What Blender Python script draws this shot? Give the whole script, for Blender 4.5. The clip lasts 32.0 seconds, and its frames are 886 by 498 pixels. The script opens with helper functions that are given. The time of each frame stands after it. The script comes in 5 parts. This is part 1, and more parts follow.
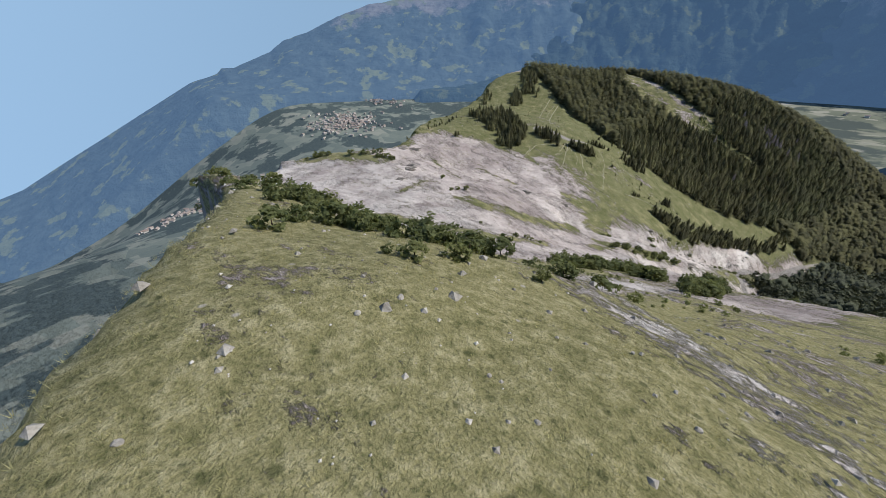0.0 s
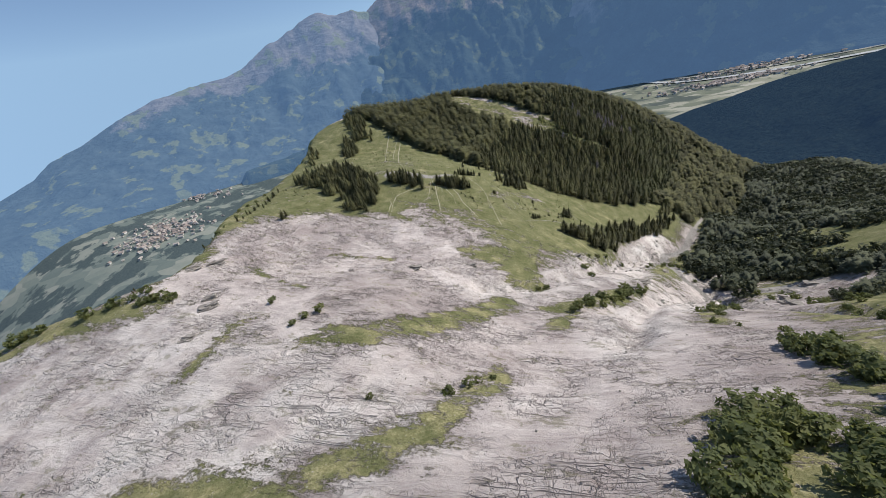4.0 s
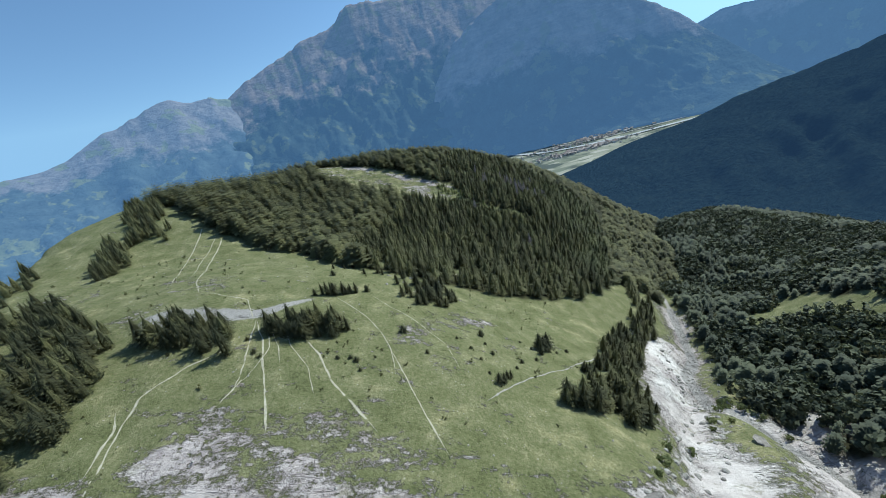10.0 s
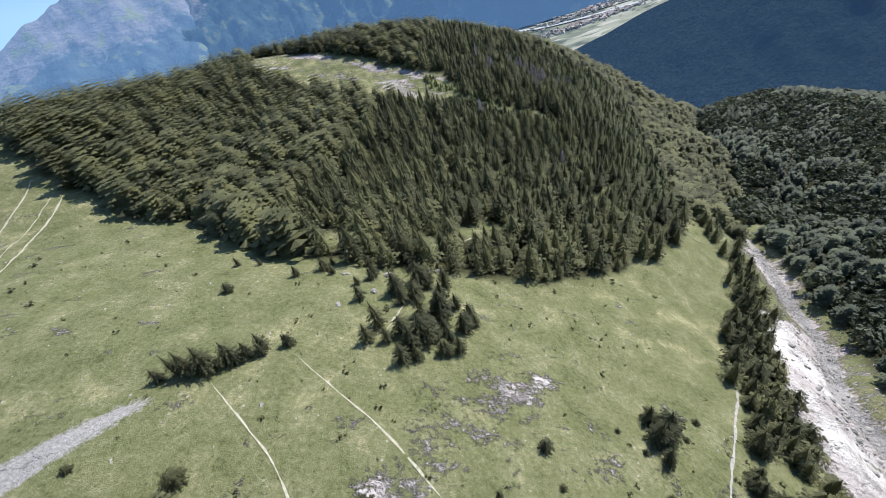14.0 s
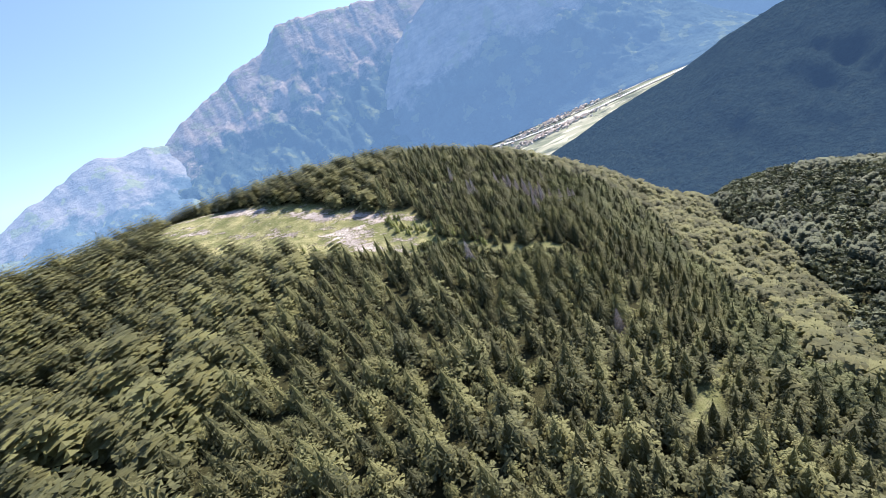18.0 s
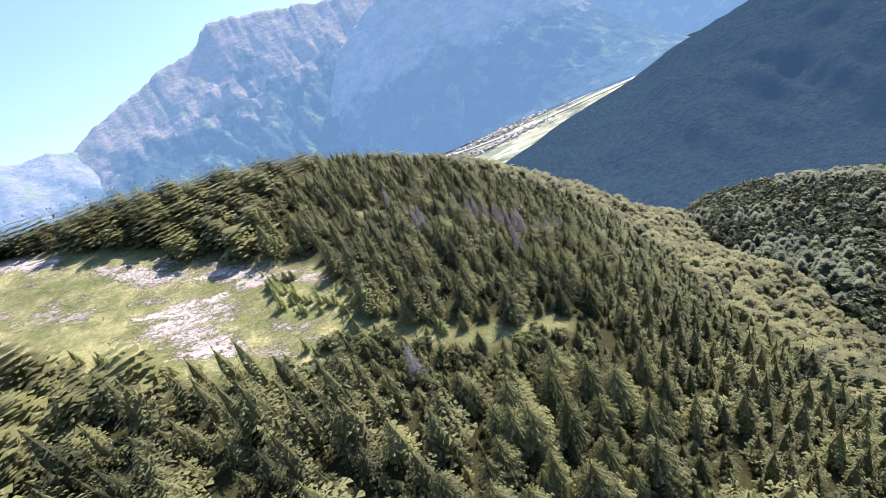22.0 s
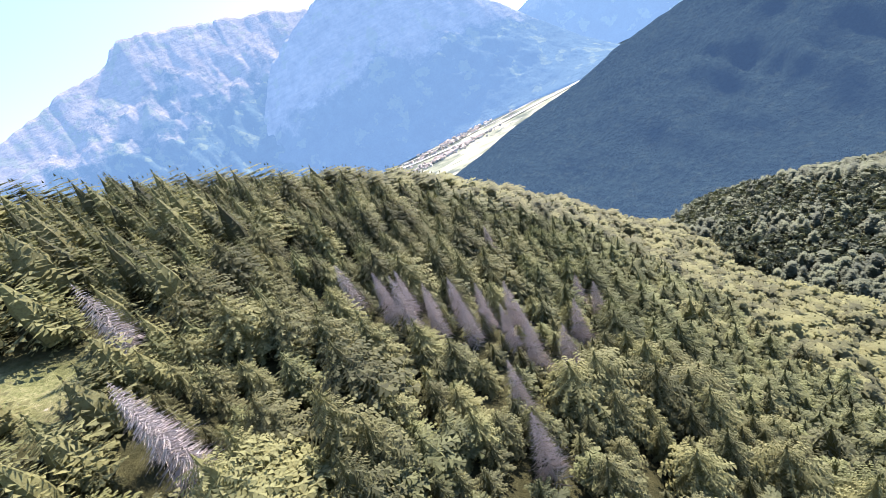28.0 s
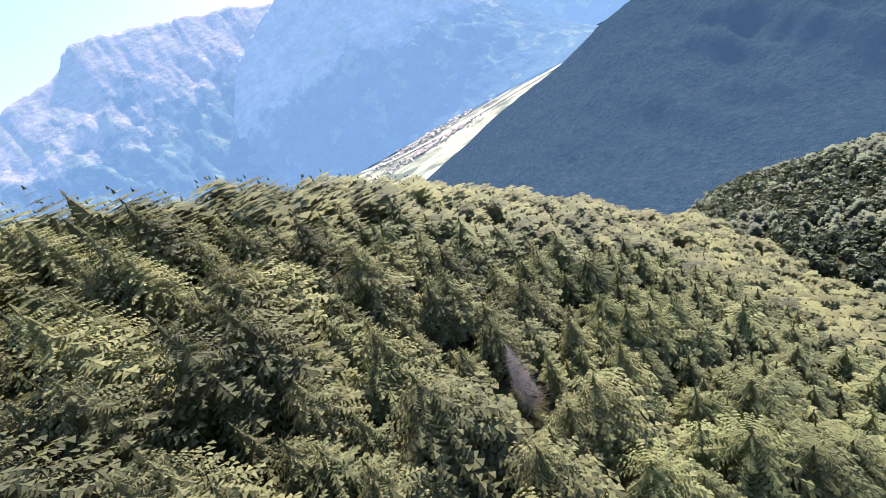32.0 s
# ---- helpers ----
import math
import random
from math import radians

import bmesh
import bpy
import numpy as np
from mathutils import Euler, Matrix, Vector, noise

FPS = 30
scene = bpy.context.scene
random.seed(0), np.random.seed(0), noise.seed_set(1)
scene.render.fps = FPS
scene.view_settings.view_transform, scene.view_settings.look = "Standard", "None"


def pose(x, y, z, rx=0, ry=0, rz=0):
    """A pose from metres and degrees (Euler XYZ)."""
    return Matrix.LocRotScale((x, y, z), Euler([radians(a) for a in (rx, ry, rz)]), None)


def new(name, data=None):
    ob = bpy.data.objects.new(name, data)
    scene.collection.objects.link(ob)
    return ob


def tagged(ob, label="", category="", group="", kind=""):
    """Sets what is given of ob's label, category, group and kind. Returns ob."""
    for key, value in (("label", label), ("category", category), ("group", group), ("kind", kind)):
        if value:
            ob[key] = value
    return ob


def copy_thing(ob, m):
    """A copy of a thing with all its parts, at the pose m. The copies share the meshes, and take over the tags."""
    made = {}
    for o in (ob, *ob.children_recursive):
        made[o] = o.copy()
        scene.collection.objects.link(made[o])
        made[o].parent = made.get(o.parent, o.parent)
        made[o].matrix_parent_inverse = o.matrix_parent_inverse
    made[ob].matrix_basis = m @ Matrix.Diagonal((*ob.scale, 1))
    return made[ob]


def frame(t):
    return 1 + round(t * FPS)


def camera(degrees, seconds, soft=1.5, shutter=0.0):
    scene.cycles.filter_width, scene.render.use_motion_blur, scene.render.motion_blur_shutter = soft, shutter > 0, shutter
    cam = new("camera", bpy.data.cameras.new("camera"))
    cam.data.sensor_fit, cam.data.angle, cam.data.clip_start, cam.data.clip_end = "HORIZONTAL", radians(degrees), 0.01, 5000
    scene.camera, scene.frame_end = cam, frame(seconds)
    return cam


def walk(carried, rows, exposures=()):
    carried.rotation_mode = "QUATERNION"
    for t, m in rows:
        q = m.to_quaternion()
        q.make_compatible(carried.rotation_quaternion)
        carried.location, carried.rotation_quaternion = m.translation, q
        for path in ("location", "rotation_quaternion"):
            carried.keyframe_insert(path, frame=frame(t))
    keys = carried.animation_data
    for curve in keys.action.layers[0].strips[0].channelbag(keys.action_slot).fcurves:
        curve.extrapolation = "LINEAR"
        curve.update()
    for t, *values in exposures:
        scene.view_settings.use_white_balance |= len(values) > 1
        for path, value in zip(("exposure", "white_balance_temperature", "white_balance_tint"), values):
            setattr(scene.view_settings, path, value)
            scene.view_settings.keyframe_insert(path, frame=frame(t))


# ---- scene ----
cam = camera(98.13, 32.0, 0.65)
PATH = [
    (0.0, pose(100.00, 0.00, 300.00, 61.880, 0.382, 41.488)),
    (0.5, pose(91.23, 14.60, 297.85, 59.510, 0.346, 40.857)),
    (1.0, pose(82.49, 29.07, 295.65, 61.622, -6.233, 36.180)),
    (1.5, pose(73.76, 43.13, 293.29, 68.342, -10.215, 31.613)),
    (2.0, pose(65.02, 56.65, 290.68, 68.920, -5.622, 28.454)),
    (2.5, pose(56.37, 69.68, 287.88, 68.067, -2.478, 21.177)),
    (3.0, pose(47.92, 82.46, 284.94, 67.036, 4.158, 18.990)),
    (3.5, pose(39.81, 95.24, 281.92, 66.846, 11.185, 17.730)),
    (5.5, pose(17.25, 150.26, 268.80, 64.976, 11.784, 13.631)),
    (6.0, pose(13.04, 165.76, 266.16, 64.174, 13.418, 10.082)),
    (6.5, pose(9.16, 181.46, 263.62, 62.841, 18.477, 6.062)),
    (7.0, pose(5.76, 197.26, 261.38, 63.303, 20.428, 4.687)),
    (7.5, pose(3.01, 213.00, 259.52, 62.928, 18.443, 4.663)),
    (8.0, pose(0.90, 228.63, 257.99, 66.016, 16.143, 4.803)),
    (8.5, pose(-0.69, 244.00, 256.62, 66.302, 13.670, 4.269)),
    (9.0, pose(-1.91, 259.13, 255.27, 73.593, 11.505, 4.690)),
    (9.5, pose(-2.93, 273.93, 253.61, 72.731, 12.317, 1.237)),
    (10.0, pose(-3.86, 288.41, 251.52, 73.180, 14.089, -1.325)),
    (10.5, pose(-4.72, 302.69, 249.10, 72.383, 17.485, -2.101)),
    (11.0, pose(-5.37, 316.92, 246.51, 69.709, 18.864, -3.130)),
    (11.5, pose(-5.77, 330.95, 243.96, 63.541, 18.298, -2.317)),
    (12.0, pose(-5.95, 344.84, 241.94, 55.692, 16.451, -3.179)),
    (12.5, pose(-6.16, 358.47, 240.90, 56.638, 12.632, -1.875)),
    (13.0, pose(-6.47, 371.95, 240.71, 56.734, 13.419, -2.269)),
    (13.5, pose(-6.74, 385.21, 241.01, 55.512, 15.667, -2.752)),
    (14.0, pose(-6.58, 398.52, 241.31, 57.353, 16.182, -3.648)),
    (14.5, pose(-6.01, 411.83, 241.22, 63.481, 17.905, -2.953)),
    (16.5, pose(4.22, 467.91, 234.40, 67.914, 16.533, -3.037)),
    (17.0, pose(6.08, 482.03, 233.76, 67.785, 18.105, -3.968)),
    (17.5, pose(7.92, 496.03, 233.24, 73.581, 19.096, -4.210)),
    (18.0, pose(9.70, 509.70, 232.63, 72.005, 23.659, -7.394)),
    (18.5, pose(11.50, 522.88, 231.84, 72.704, 23.419, -9.467)),
    (19.0, pose(13.38, 535.58, 230.83, 72.653, 28.102, -12.161)),
    (19.5, pose(15.37, 547.85, 229.68, 70.705, 27.160, -14.033)),
    (20.0, pose(17.51, 559.83, 228.53, 68.889, 28.501, -15.620)),
    (20.5, pose(19.75, 571.46, 227.41, 69.160, 27.127, -14.740)),
    (21.0, pose(22.21, 582.84, 226.24, 71.129, 25.524, -14.193)),
    (21.5, pose(24.83, 593.96, 225.03, 70.920, 23.070, -14.323)),
    (22.0, pose(27.62, 604.78, 223.74, 70.265, 22.605, -15.155)),
    (22.5, pose(30.56, 615.14, 222.39, 69.448, 25.238, -16.907)),
    (23.0, pose(33.68, 625.13, 220.97, 66.593, 26.167, -20.216)),
    (23.5, pose(36.91, 634.69, 219.60, 66.515, 27.182, -21.939)),
    (24.0, pose(40.23, 644.08, 218.15, 64.875, 31.389, -24.872)),
    (24.5, pose(43.32, 653.21, 216.51, 65.369, 31.955, -25.548)),
    (25.0, pose(46.36, 662.30, 214.53, 67.739, 29.499, -25.106)),
    (25.5, pose(49.42, 671.42, 212.47, 68.181, 29.031, -24.585)),
    (27.5, pose(64.08, 709.54, 206.23, 69.479, 23.232, -21.557)),
    (28.0, pose(68.05, 719.36, 204.98, 68.859, 24.617, -23.495)),
    (28.5, pose(71.85, 729.12, 203.70, 67.941, 29.365, -23.363)),
    (29.0, pose(76.12, 738.65, 202.21, 68.849, 28.679, -22.981)),
    (29.5, pose(80.51, 747.85, 200.57, 67.921, 24.672, -23.583)),
    (30.0, pose(84.73, 757.00, 199.00, 68.509, 23.200, -22.401)),
    (30.5, pose(88.77, 765.98, 197.54, 68.043, 23.078, -22.503)),
    (31.0, pose(92.77, 774.93, 196.15, 66.898, 22.631, -24.274)),
    (31.5, pose(96.42, 783.73, 194.75, 67.437, 24.722, -24.398)),
    (32.0, pose(100.00, 792.55, 193.16, 66.468, 27.138, -26.903)),
]
walk(cam, PATH, [(0.0, 0.02, 6750, 10), (2.0, 0.32, 6850, 12), (3.5, 0.25, 6850, 11), (6.0, -0.05, 6600, 9), (8.0, -0.1, 6250, 3), (9.0, 0.08, 6050, -3), (10.0, 0.36, 6000, -2), (11.0, 0.42, 6000, 0), (13.0, 0.70, 6050, 10), (14.5, 0.86, 6400, 10), (16.5, 1.28, 6750, 12), (19.0, 1.58, 6950, 14), (24.0, 1.80, 6980, 14), (28.0, 2.10, 7050, 17), (32.0, 2.08, 7050, 16)])

# ---- light: clear morning sky, sun ahead and to the right ----
SUN_AZ, SUN_EL = radians(58), radians(46)
world = bpy.data.worlds.new("sky")
scene.world = world
world.use_nodes = True
wn, wl = world.node_tree.nodes, world.node_tree.links
wn.clear()
w_out = wn.new("ShaderNodeOutputWorld")
w_bg = wn.new("ShaderNodeBackground")
w_sky = wn.new("ShaderNodeTexSky")
w_sky.sky_type = "NISHITA"
w_sky.sun_disc = False
w_sky.sun_elevation = SUN_EL
w_sky.sun_rotation = SUN_AZ
w_sky.altitude = 1500
w_sky.air_density = 1.15
w_sky.dust_density = 0.25
w_sky.ozone_density = 3.5
w_bg.inputs["Strength"].default_value = 0.116
# below the horizon the sky goes on as at the horizon
w_geo = wn.new("ShaderNodeTexCoord")
w_sep = wn.new("ShaderNodeSeparateXYZ")
w_max = wn.new("ShaderNodeMath")
w_max.operation = "MAXIMUM"
w_max.inputs[1].default_value = 0.17
w_com = wn.new("ShaderNodeCombineXYZ")
wl.new(w_geo.outputs["Generated"], w_sep.inputs[0])
wl.new(w_sep.outputs[0], w_com.inputs[0])
wl.new(w_sep.outputs[1], w_com.inputs[1])
wl.new(w_sep.outputs[2], w_max.inputs[0])
wl.new(w_max.outputs[0], w_com.inputs[2])
wl.new(w_com.outputs[0], w_sky.inputs[0])
wl.new(w_sky.outputs[0], w_bg.inputs["Color"])
wl.new(w_bg.outputs[0], w_out.inputs["Surface"])

sun = new("sun", bpy.data.lights.new("sun", "SUN"))
sun.data.energy = 4.0
sun.data.angle = radians(0.5)
sun.data.color = (1.0, 0.96, 0.88)
sun_way = Vector((math.sin(SUN_AZ) * math.cos(SUN_EL), math.cos(SUN_AZ) * math.cos(SUN_EL), math.sin(SUN_EL)))
sun.matrix_world = Matrix.Translation((0, 400, 900)) @ sun_way.to_track_quat("Z", "Y").to_matrix().to_4x4()


# ---- materials ----
class Mat:
    """A node material with brief helpers."""

    def __init__(self, name, rough=0.8, spec=0.3):
        self.m = bpy.data.materials.new(name)
        self.m.use_nodes = True
        self.t = self.m.node_tree
        self.b = self.t.nodes["Principled BSDF"]
        self.b.inputs["Roughness"].default_value = rough
        self.b.inputs["Specular IOR Level"].default_value = spec
        self.co = self.t.nodes.new("ShaderNodeNewGeometry").outputs["Position"]

    def link(self, a, b):
        self.t.links.new(a, b)
        return self

    def put(self, sock, v):
        if hasattr(v, "is_output"):
            self.t.links.new(v, sock)
        else:
            sock.default_value = v

    def noise(self, scale, detail=4, rough=0.55, stretch=None, warp=0.0):
        n = self.t.nodes.new("ShaderNodeTexNoise")
        n.inputs["Scale"].default_value, n.inputs["Detail"].default_value = scale, detail
        n.inputs["Roughness"].default_value, n.inputs["Distortion"].default_value = rough, warp
        self.put(n.inputs["Vector"], self.stretch(stretch) if stretch else self.co)
        return n.outputs["Fac"]

    def stretch(self, s, turn=(0, 0, 0)):
        m = self.t.nodes.new("ShaderNodeMapping")
        m.inputs["Scale"].default_value = s
        m.inputs["Rotation"].default_value = turn
        self.put(m.inputs["Vector"], self.co)
        return m.outputs[0]

    def voronoi(self, scale, feature="F1", vec=None, out="Distance"):
        n = self.t.nodes.new("ShaderNodeTexVoronoi")
        n.feature = feature
        n.inputs["Scale"].default_value = scale
        self.put(n.inputs["Vector"], vec if vec else self.co)
        return n.outputs[out]

    def math(self, op, a, b=0.0, clamp=False):
        n = self.t.nodes.new("ShaderNodeMath")
        n.operation, n.use_clamp = op, clamp
        self.put(n.inputs[0], a)
        self.put(n.inputs[1], b)
        return n.outputs[0]

    def step(self, v, lo, hi):
        n = self.t.nodes.new("ShaderNodeMapRange")
        n.interpolation_type = "SMOOTHSTEP"
        self.put(n.inputs["Value"], v)
        n.inputs["From Min"].default_value, n.inputs["From Max"].default_value = lo, hi
        return n.outputs[0]

    def mix(self, f, a, b):
        n = self.t.nodes.new("ShaderNodeMix")
        n.data_type = "RGBA"
        self.put(n.inputs["Factor"], f)
        for s, v in ((n.inputs["A"], a), (n.inputs["B"], b)):
            self.put(s, (*v, 1) if isinstance(v, tuple) else v)
        return n.outputs["Result"]

    def ramp(self, v, stops):
        n = self.t.nodes.new("ShaderNodeValToRGB")
        e = n.color_ramp.elements
        while len(e) < len(stops):
            e.new(0.5)
        for k, (p, c) in zip(e, stops):
            k.position, k.color = p, (*c, 1)
        self.put(n.inputs["Fac"], v)
        return n.outputs["Color"]

    def attr(self, name):
        n = self.t.nodes.new("ShaderNodeAttribute")
        n.attribute_name = name
        return n.outputs["Fac"]

    def island(self):
        return self.t.nodes.new("ShaderNodeNewGeometry").outputs["Random Per Island"]

    def objrand(self):
        return self.t.nodes.new("ShaderNodeObjectInfo").outputs["Random"]

    def normal_z(self):
        n = self.t.nodes.new("ShaderNodeSeparateXYZ")
        self.put(n.inputs[0], self.t.nodes.new("ShaderNodeNewGeometry").outputs["Normal"])
        return n.outputs[2]

    def colour(self, v):
        self.put(self.b.inputs["Base Color"], (*v, 1) if isinstance(v, tuple) else v)
        return self

    def bump(self, v, strength=0.5, dist=0.1):
        n = self.t.nodes.new("ShaderNodeBump")
        n.inputs["Strength"].default_value, n.inputs["Distance"].default_value = strength, dist
        self.put(n.inputs["Height"], v)
        self.put(self.b.inputs["Normal"], n.outputs[0])
        return self

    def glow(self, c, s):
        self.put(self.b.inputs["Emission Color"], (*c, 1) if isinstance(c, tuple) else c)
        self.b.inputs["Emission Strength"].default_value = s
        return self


def ground_material():
    k = Mat("alpine_ground", 0.95, 0.1)
    big, mid, fine, tiny = k.noise(0.018, 3), k.noise(0.11, 5), k.noise(0.9, 6, 0.78), k.noise(5.0, 3, 0.7)
    grass = k.ramp(k.math("ADD", k.math("MULTIPLY", mid, 0.4), k.math("MULTIPLY", fine, 0.6)),
                   [(0.34, (0.060, 0.070, 0.028)), (0.45, (0.140, 0.148, 0.066)), (0.54, (0.190, 0.190, 0.096)), (0.66, (0.330, 0.305, 0.185))])
    dry = k.step(k.math("ADD", k.attr("dry"), k.math("MULTIPLY", k.math("SUBTRACT", mid, 0.5), 1.4)), 0.35, 0.75)
    straw = k.ramp(fine, [(0.33, (0.170, 0.165, 0.072)), (0.5, (0.335, 0.305, 0.155)), (0.67, (0.540, 0.490, 0.300))])
    grass = k.mix(k.math("MULTIPLY", dry, 0.75), grass, straw)
    grass = k.mix(k.math("MULTIPLY", k.step(tiny, 0.48, 0.70), 0.60), grass, (0.075, 0.088, 0.036))
    grass = k.mix(k.math("MULTIPLY", k.step(k.noise(2.6, 4, 0.75), 0.56, 0.70), 0.45), grass, (0.33, 0.31, 0.19))
    # dark tufts of coarser grass
    tufts = k.math("MULTIPLY", k.step(k.voronoi(0.9), 0.30, 0.12), k.step(k.noise(0.25, 4, 0.7), 0.47, 0.60))
    grass = k.mix(k.math("MULTIPLY", tufts, 0.65), grass, (0.050, 0.062, 0.024))
    # pale stones and dung-brown bare spots in the turf
    spots = k.step(k.voronoi(0.55, "F1"), 0.16, 0.08)
    grass = k.mix(k.math("MULTIPLY", spots, k.step(mid, 0.50, 0.62)), grass, (0.42, 0.39, 0.34))
    # limestone: cracked beds dipping along the slope
    beds = k.noise(0.10, 6, 0.65, (0.25, 1.0, 2.6), 1.5)
    pale = k.ramp(k.math("ADD", k.math("ADD", k.math("MULTIPLY", beds, 0.4), k.math("MULTIPLY", k.noise(0.035, 4, 0.6), 0.3)), k.math("MULTIPLY", k.noise(0.7, 7, 0.8, (0.45, 1.0, 1.5), 0.8), 0.3)),
                  [(0.36, (0.270, 0.226, 0.216)), (0.45, (0.425, 0.370, 0.355)), (0.54, (0.545, 0.486, 0.464)), (0.64, (0.720, 0.665, 0.635))])
    def joint(scale, s, turn, width):
        n = k.t.nodes.new("ShaderNodeTexNoise")
        n.inputs["Scale"].default_value, n.inputs["Detail"].default_value, n.inputs["Distortion"].default_value = scale, 3, 0.6
        k.put(n.inputs["Vector"], k.stretch(s, (0, 0, radians(turn))))
        return k.step(k.math("ABSOLUTE", k.math("SUBTRACT", n.outputs["Fac"], 0.5)), width, 0.0)

    def plates(scale, s, turn, width):
        v = k.t.nodes.new("ShaderNodeVectorMath")
        v.operation = "ADD"
        w = k.t.nodes.new("ShaderNodeTexNoise")
        w.inputs["Scale"].default_value, w.inputs["Detail"].default_value = 0.22, 4
        k.put(w.inputs["Vector"], k.co)
        m = k.t.nodes.new("ShaderNodeVectorMath")
        m.operation = "SCALE"
        m.inputs["Scale"].default_value = 7.0
        k.put(m.inputs[0], w.outputs["Color"])
        k.put(v.inputs[0], k.stretch(s, (0, 0, radians(turn))))
        k.put(v.inputs[1], m.outputs[0])
        return k.step(k.voronoi(scale, "DISTANCE_TO_EDGE", v.outputs[0]), width, 0.0)

    cr = k.math("MAXIMUM", k.math("MULTIPLY", joint(0.42, (0.07, 1.0, 0.3), 24, 0.010), 0.55), joint(0.16, (0.06, 1.0, 0.5), 14, 0.010))
    cr = k.math("MAXIMUM", cr, k.math("MULTIPLY", joint(0.50, (1.0, 0.16, 0.3), 35, 0.012), 0.6))
    cr = k.math("MAXIMUM", cr, k.math("MULTIPLY", plates(0.30, (0.40, 1.0, 0.6), 20, 0.035), 0.6))
    cr = k.math("MAXIMUM", cr, k.math("MULTIPLY", plates(0.11, (0.5, 1.0, 0.6), -30, 0.022), 1.0))
    cr = k.math("MULTIPLY", cr, k.step(k.noise(0.05, 3), 0.42, 0.60))
    pale = k.mix(k.math("MULTIPLY", cr, 0.56), pale, (0.100, 0.088, 0.080))
    pale = k.mix(k.math("MULTIPLY", k.step(fine, 0.55, 0.72), 0.30), pale, (0.190, 0.168, 0.150))
    pale = k.mix(k.math("MULTIPLY", k.step(k.noise(0.013, 4, 0.6), 0.46, 0.62), 0.45), pale, (0.255, 0.215, 0.210))
    # whiter, freshly washed limestone along the gullies
    pale = k.mix(k.math("MULTIPLY", k.attr("washed"), k.step(k.noise(0.06, 6, 0.7), 0.36, 0.62)), pale, (0.760, 0.725, 0.690))
    # moss and turf in the joints
    pale = k.mix(k.math("MULTIPLY", k.step(k.noise(0.16, 8, 0.80, (0.45, 1, 1)), 0.545, 0.62), 0.55), pale, (0.150, 0.145, 0.075))
    sn = k.t.nodes.new("ShaderNodeTexNoise")
    sn.inputs["Scale"].default_value, sn.inputs["Detail"].default_value, sn.inputs["Roughness"].default_value = 0.16, 9, 0.78
    k.put(sn.inputs["Vector"], k.stretch((0.35, 1.0, 1.0), (0, 0, radians(-25))))
    streak = sn.outputs["Fac"]
    rock = k.step(k.math("ADD", k.attr("rock"), k.math("ADD", k.math("MULTIPLY", k.math("SUBTRACT", streak, 0.5), 3.0), k.math("MULTIPLY", k.math("SUBTRACT", k.noise(0.7, 6, 0.85), 0.5), 1.7))), 0.36, 0.60)
    cliff = k.step(k.math("ADD", k.normal_z(), k.math("MULTIPLY", k.math("SUBTRACT", mid, 0.5), 0.3)), 0.46, 0.34)
    dark_rock = k.ramp(beds, [(0.3, (0.075, 0.070, 0.062)), (0.6, (0.210, 0.195, 0.175))])
    pale = k.mix(k.math("MULTIPLY", cliff, 0.6), pale, dark_rock)
    rock = k.math("MAXIMUM", rock, cliff)
    col = k.mix(rock, grass, pale)
    # grey scree
    scree = k.step(k.math("ADD", k.attr("scree"), k.math("MULTIPLY", k.math("SUBTRACT", fine, 0.5), 0.8)), 0.40, 0.60)
    grey = k.ramp(k.noise(1.6, 5, 0.8), [(0.3, (0.21, 0.195, 0.185)), (0.5, (0.32, 0.30, 0.285)), (0.7, (0.44, 0.42, 0.40))])
    col = k.mix(scree, col, grey)
    # needle litter and low growth under the trees, darkened for shade in the gaps
    shaded_litter = k.ramp(fine, [(0.3, (0.018, 0.020, 0.009)), (0.55, (0.036, 0.035, 0.017)), (0.75, (0.070, 0.068, 0.032))])
    col = k.mix(k.attr("shaded_litter"), col, shaded_litter)
    # the valley floor: meadows, fields and woods, paled in colour for haze
    cells = k.voronoi(0.010, "F1", k.stretch((1, 1.9, 0), (0, 0, 0.5)), "Color")
    sepc = k.t.nodes.new("ShaderNodeSeparateColor")
    k.put(sepc.inputs[0], cells)
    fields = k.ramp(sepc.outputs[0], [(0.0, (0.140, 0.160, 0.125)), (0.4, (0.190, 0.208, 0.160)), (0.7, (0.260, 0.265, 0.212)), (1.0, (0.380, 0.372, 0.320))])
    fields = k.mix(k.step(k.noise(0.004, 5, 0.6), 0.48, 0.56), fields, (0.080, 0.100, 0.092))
    # green meadows and dark woods in the western valley, haze tinted into their colour
    px = k.t.nodes.new("ShaderNodeSeparateXYZ")
    k.put(px.inputs[0], k.co)
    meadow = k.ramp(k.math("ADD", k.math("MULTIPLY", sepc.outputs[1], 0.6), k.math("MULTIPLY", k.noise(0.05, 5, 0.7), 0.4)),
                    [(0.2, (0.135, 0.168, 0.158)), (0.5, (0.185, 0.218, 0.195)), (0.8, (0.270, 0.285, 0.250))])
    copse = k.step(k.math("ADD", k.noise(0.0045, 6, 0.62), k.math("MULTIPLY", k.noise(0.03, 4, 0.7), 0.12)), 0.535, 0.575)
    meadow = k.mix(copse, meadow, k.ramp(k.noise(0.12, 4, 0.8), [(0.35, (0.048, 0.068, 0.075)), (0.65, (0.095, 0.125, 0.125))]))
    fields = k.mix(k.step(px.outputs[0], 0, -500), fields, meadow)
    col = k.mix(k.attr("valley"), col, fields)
    k.colour(col)
    h = k.math("ADD", k.math("MULTIPLY", fine, 0.5), k.math("MULTIPLY", tiny, 0.2))
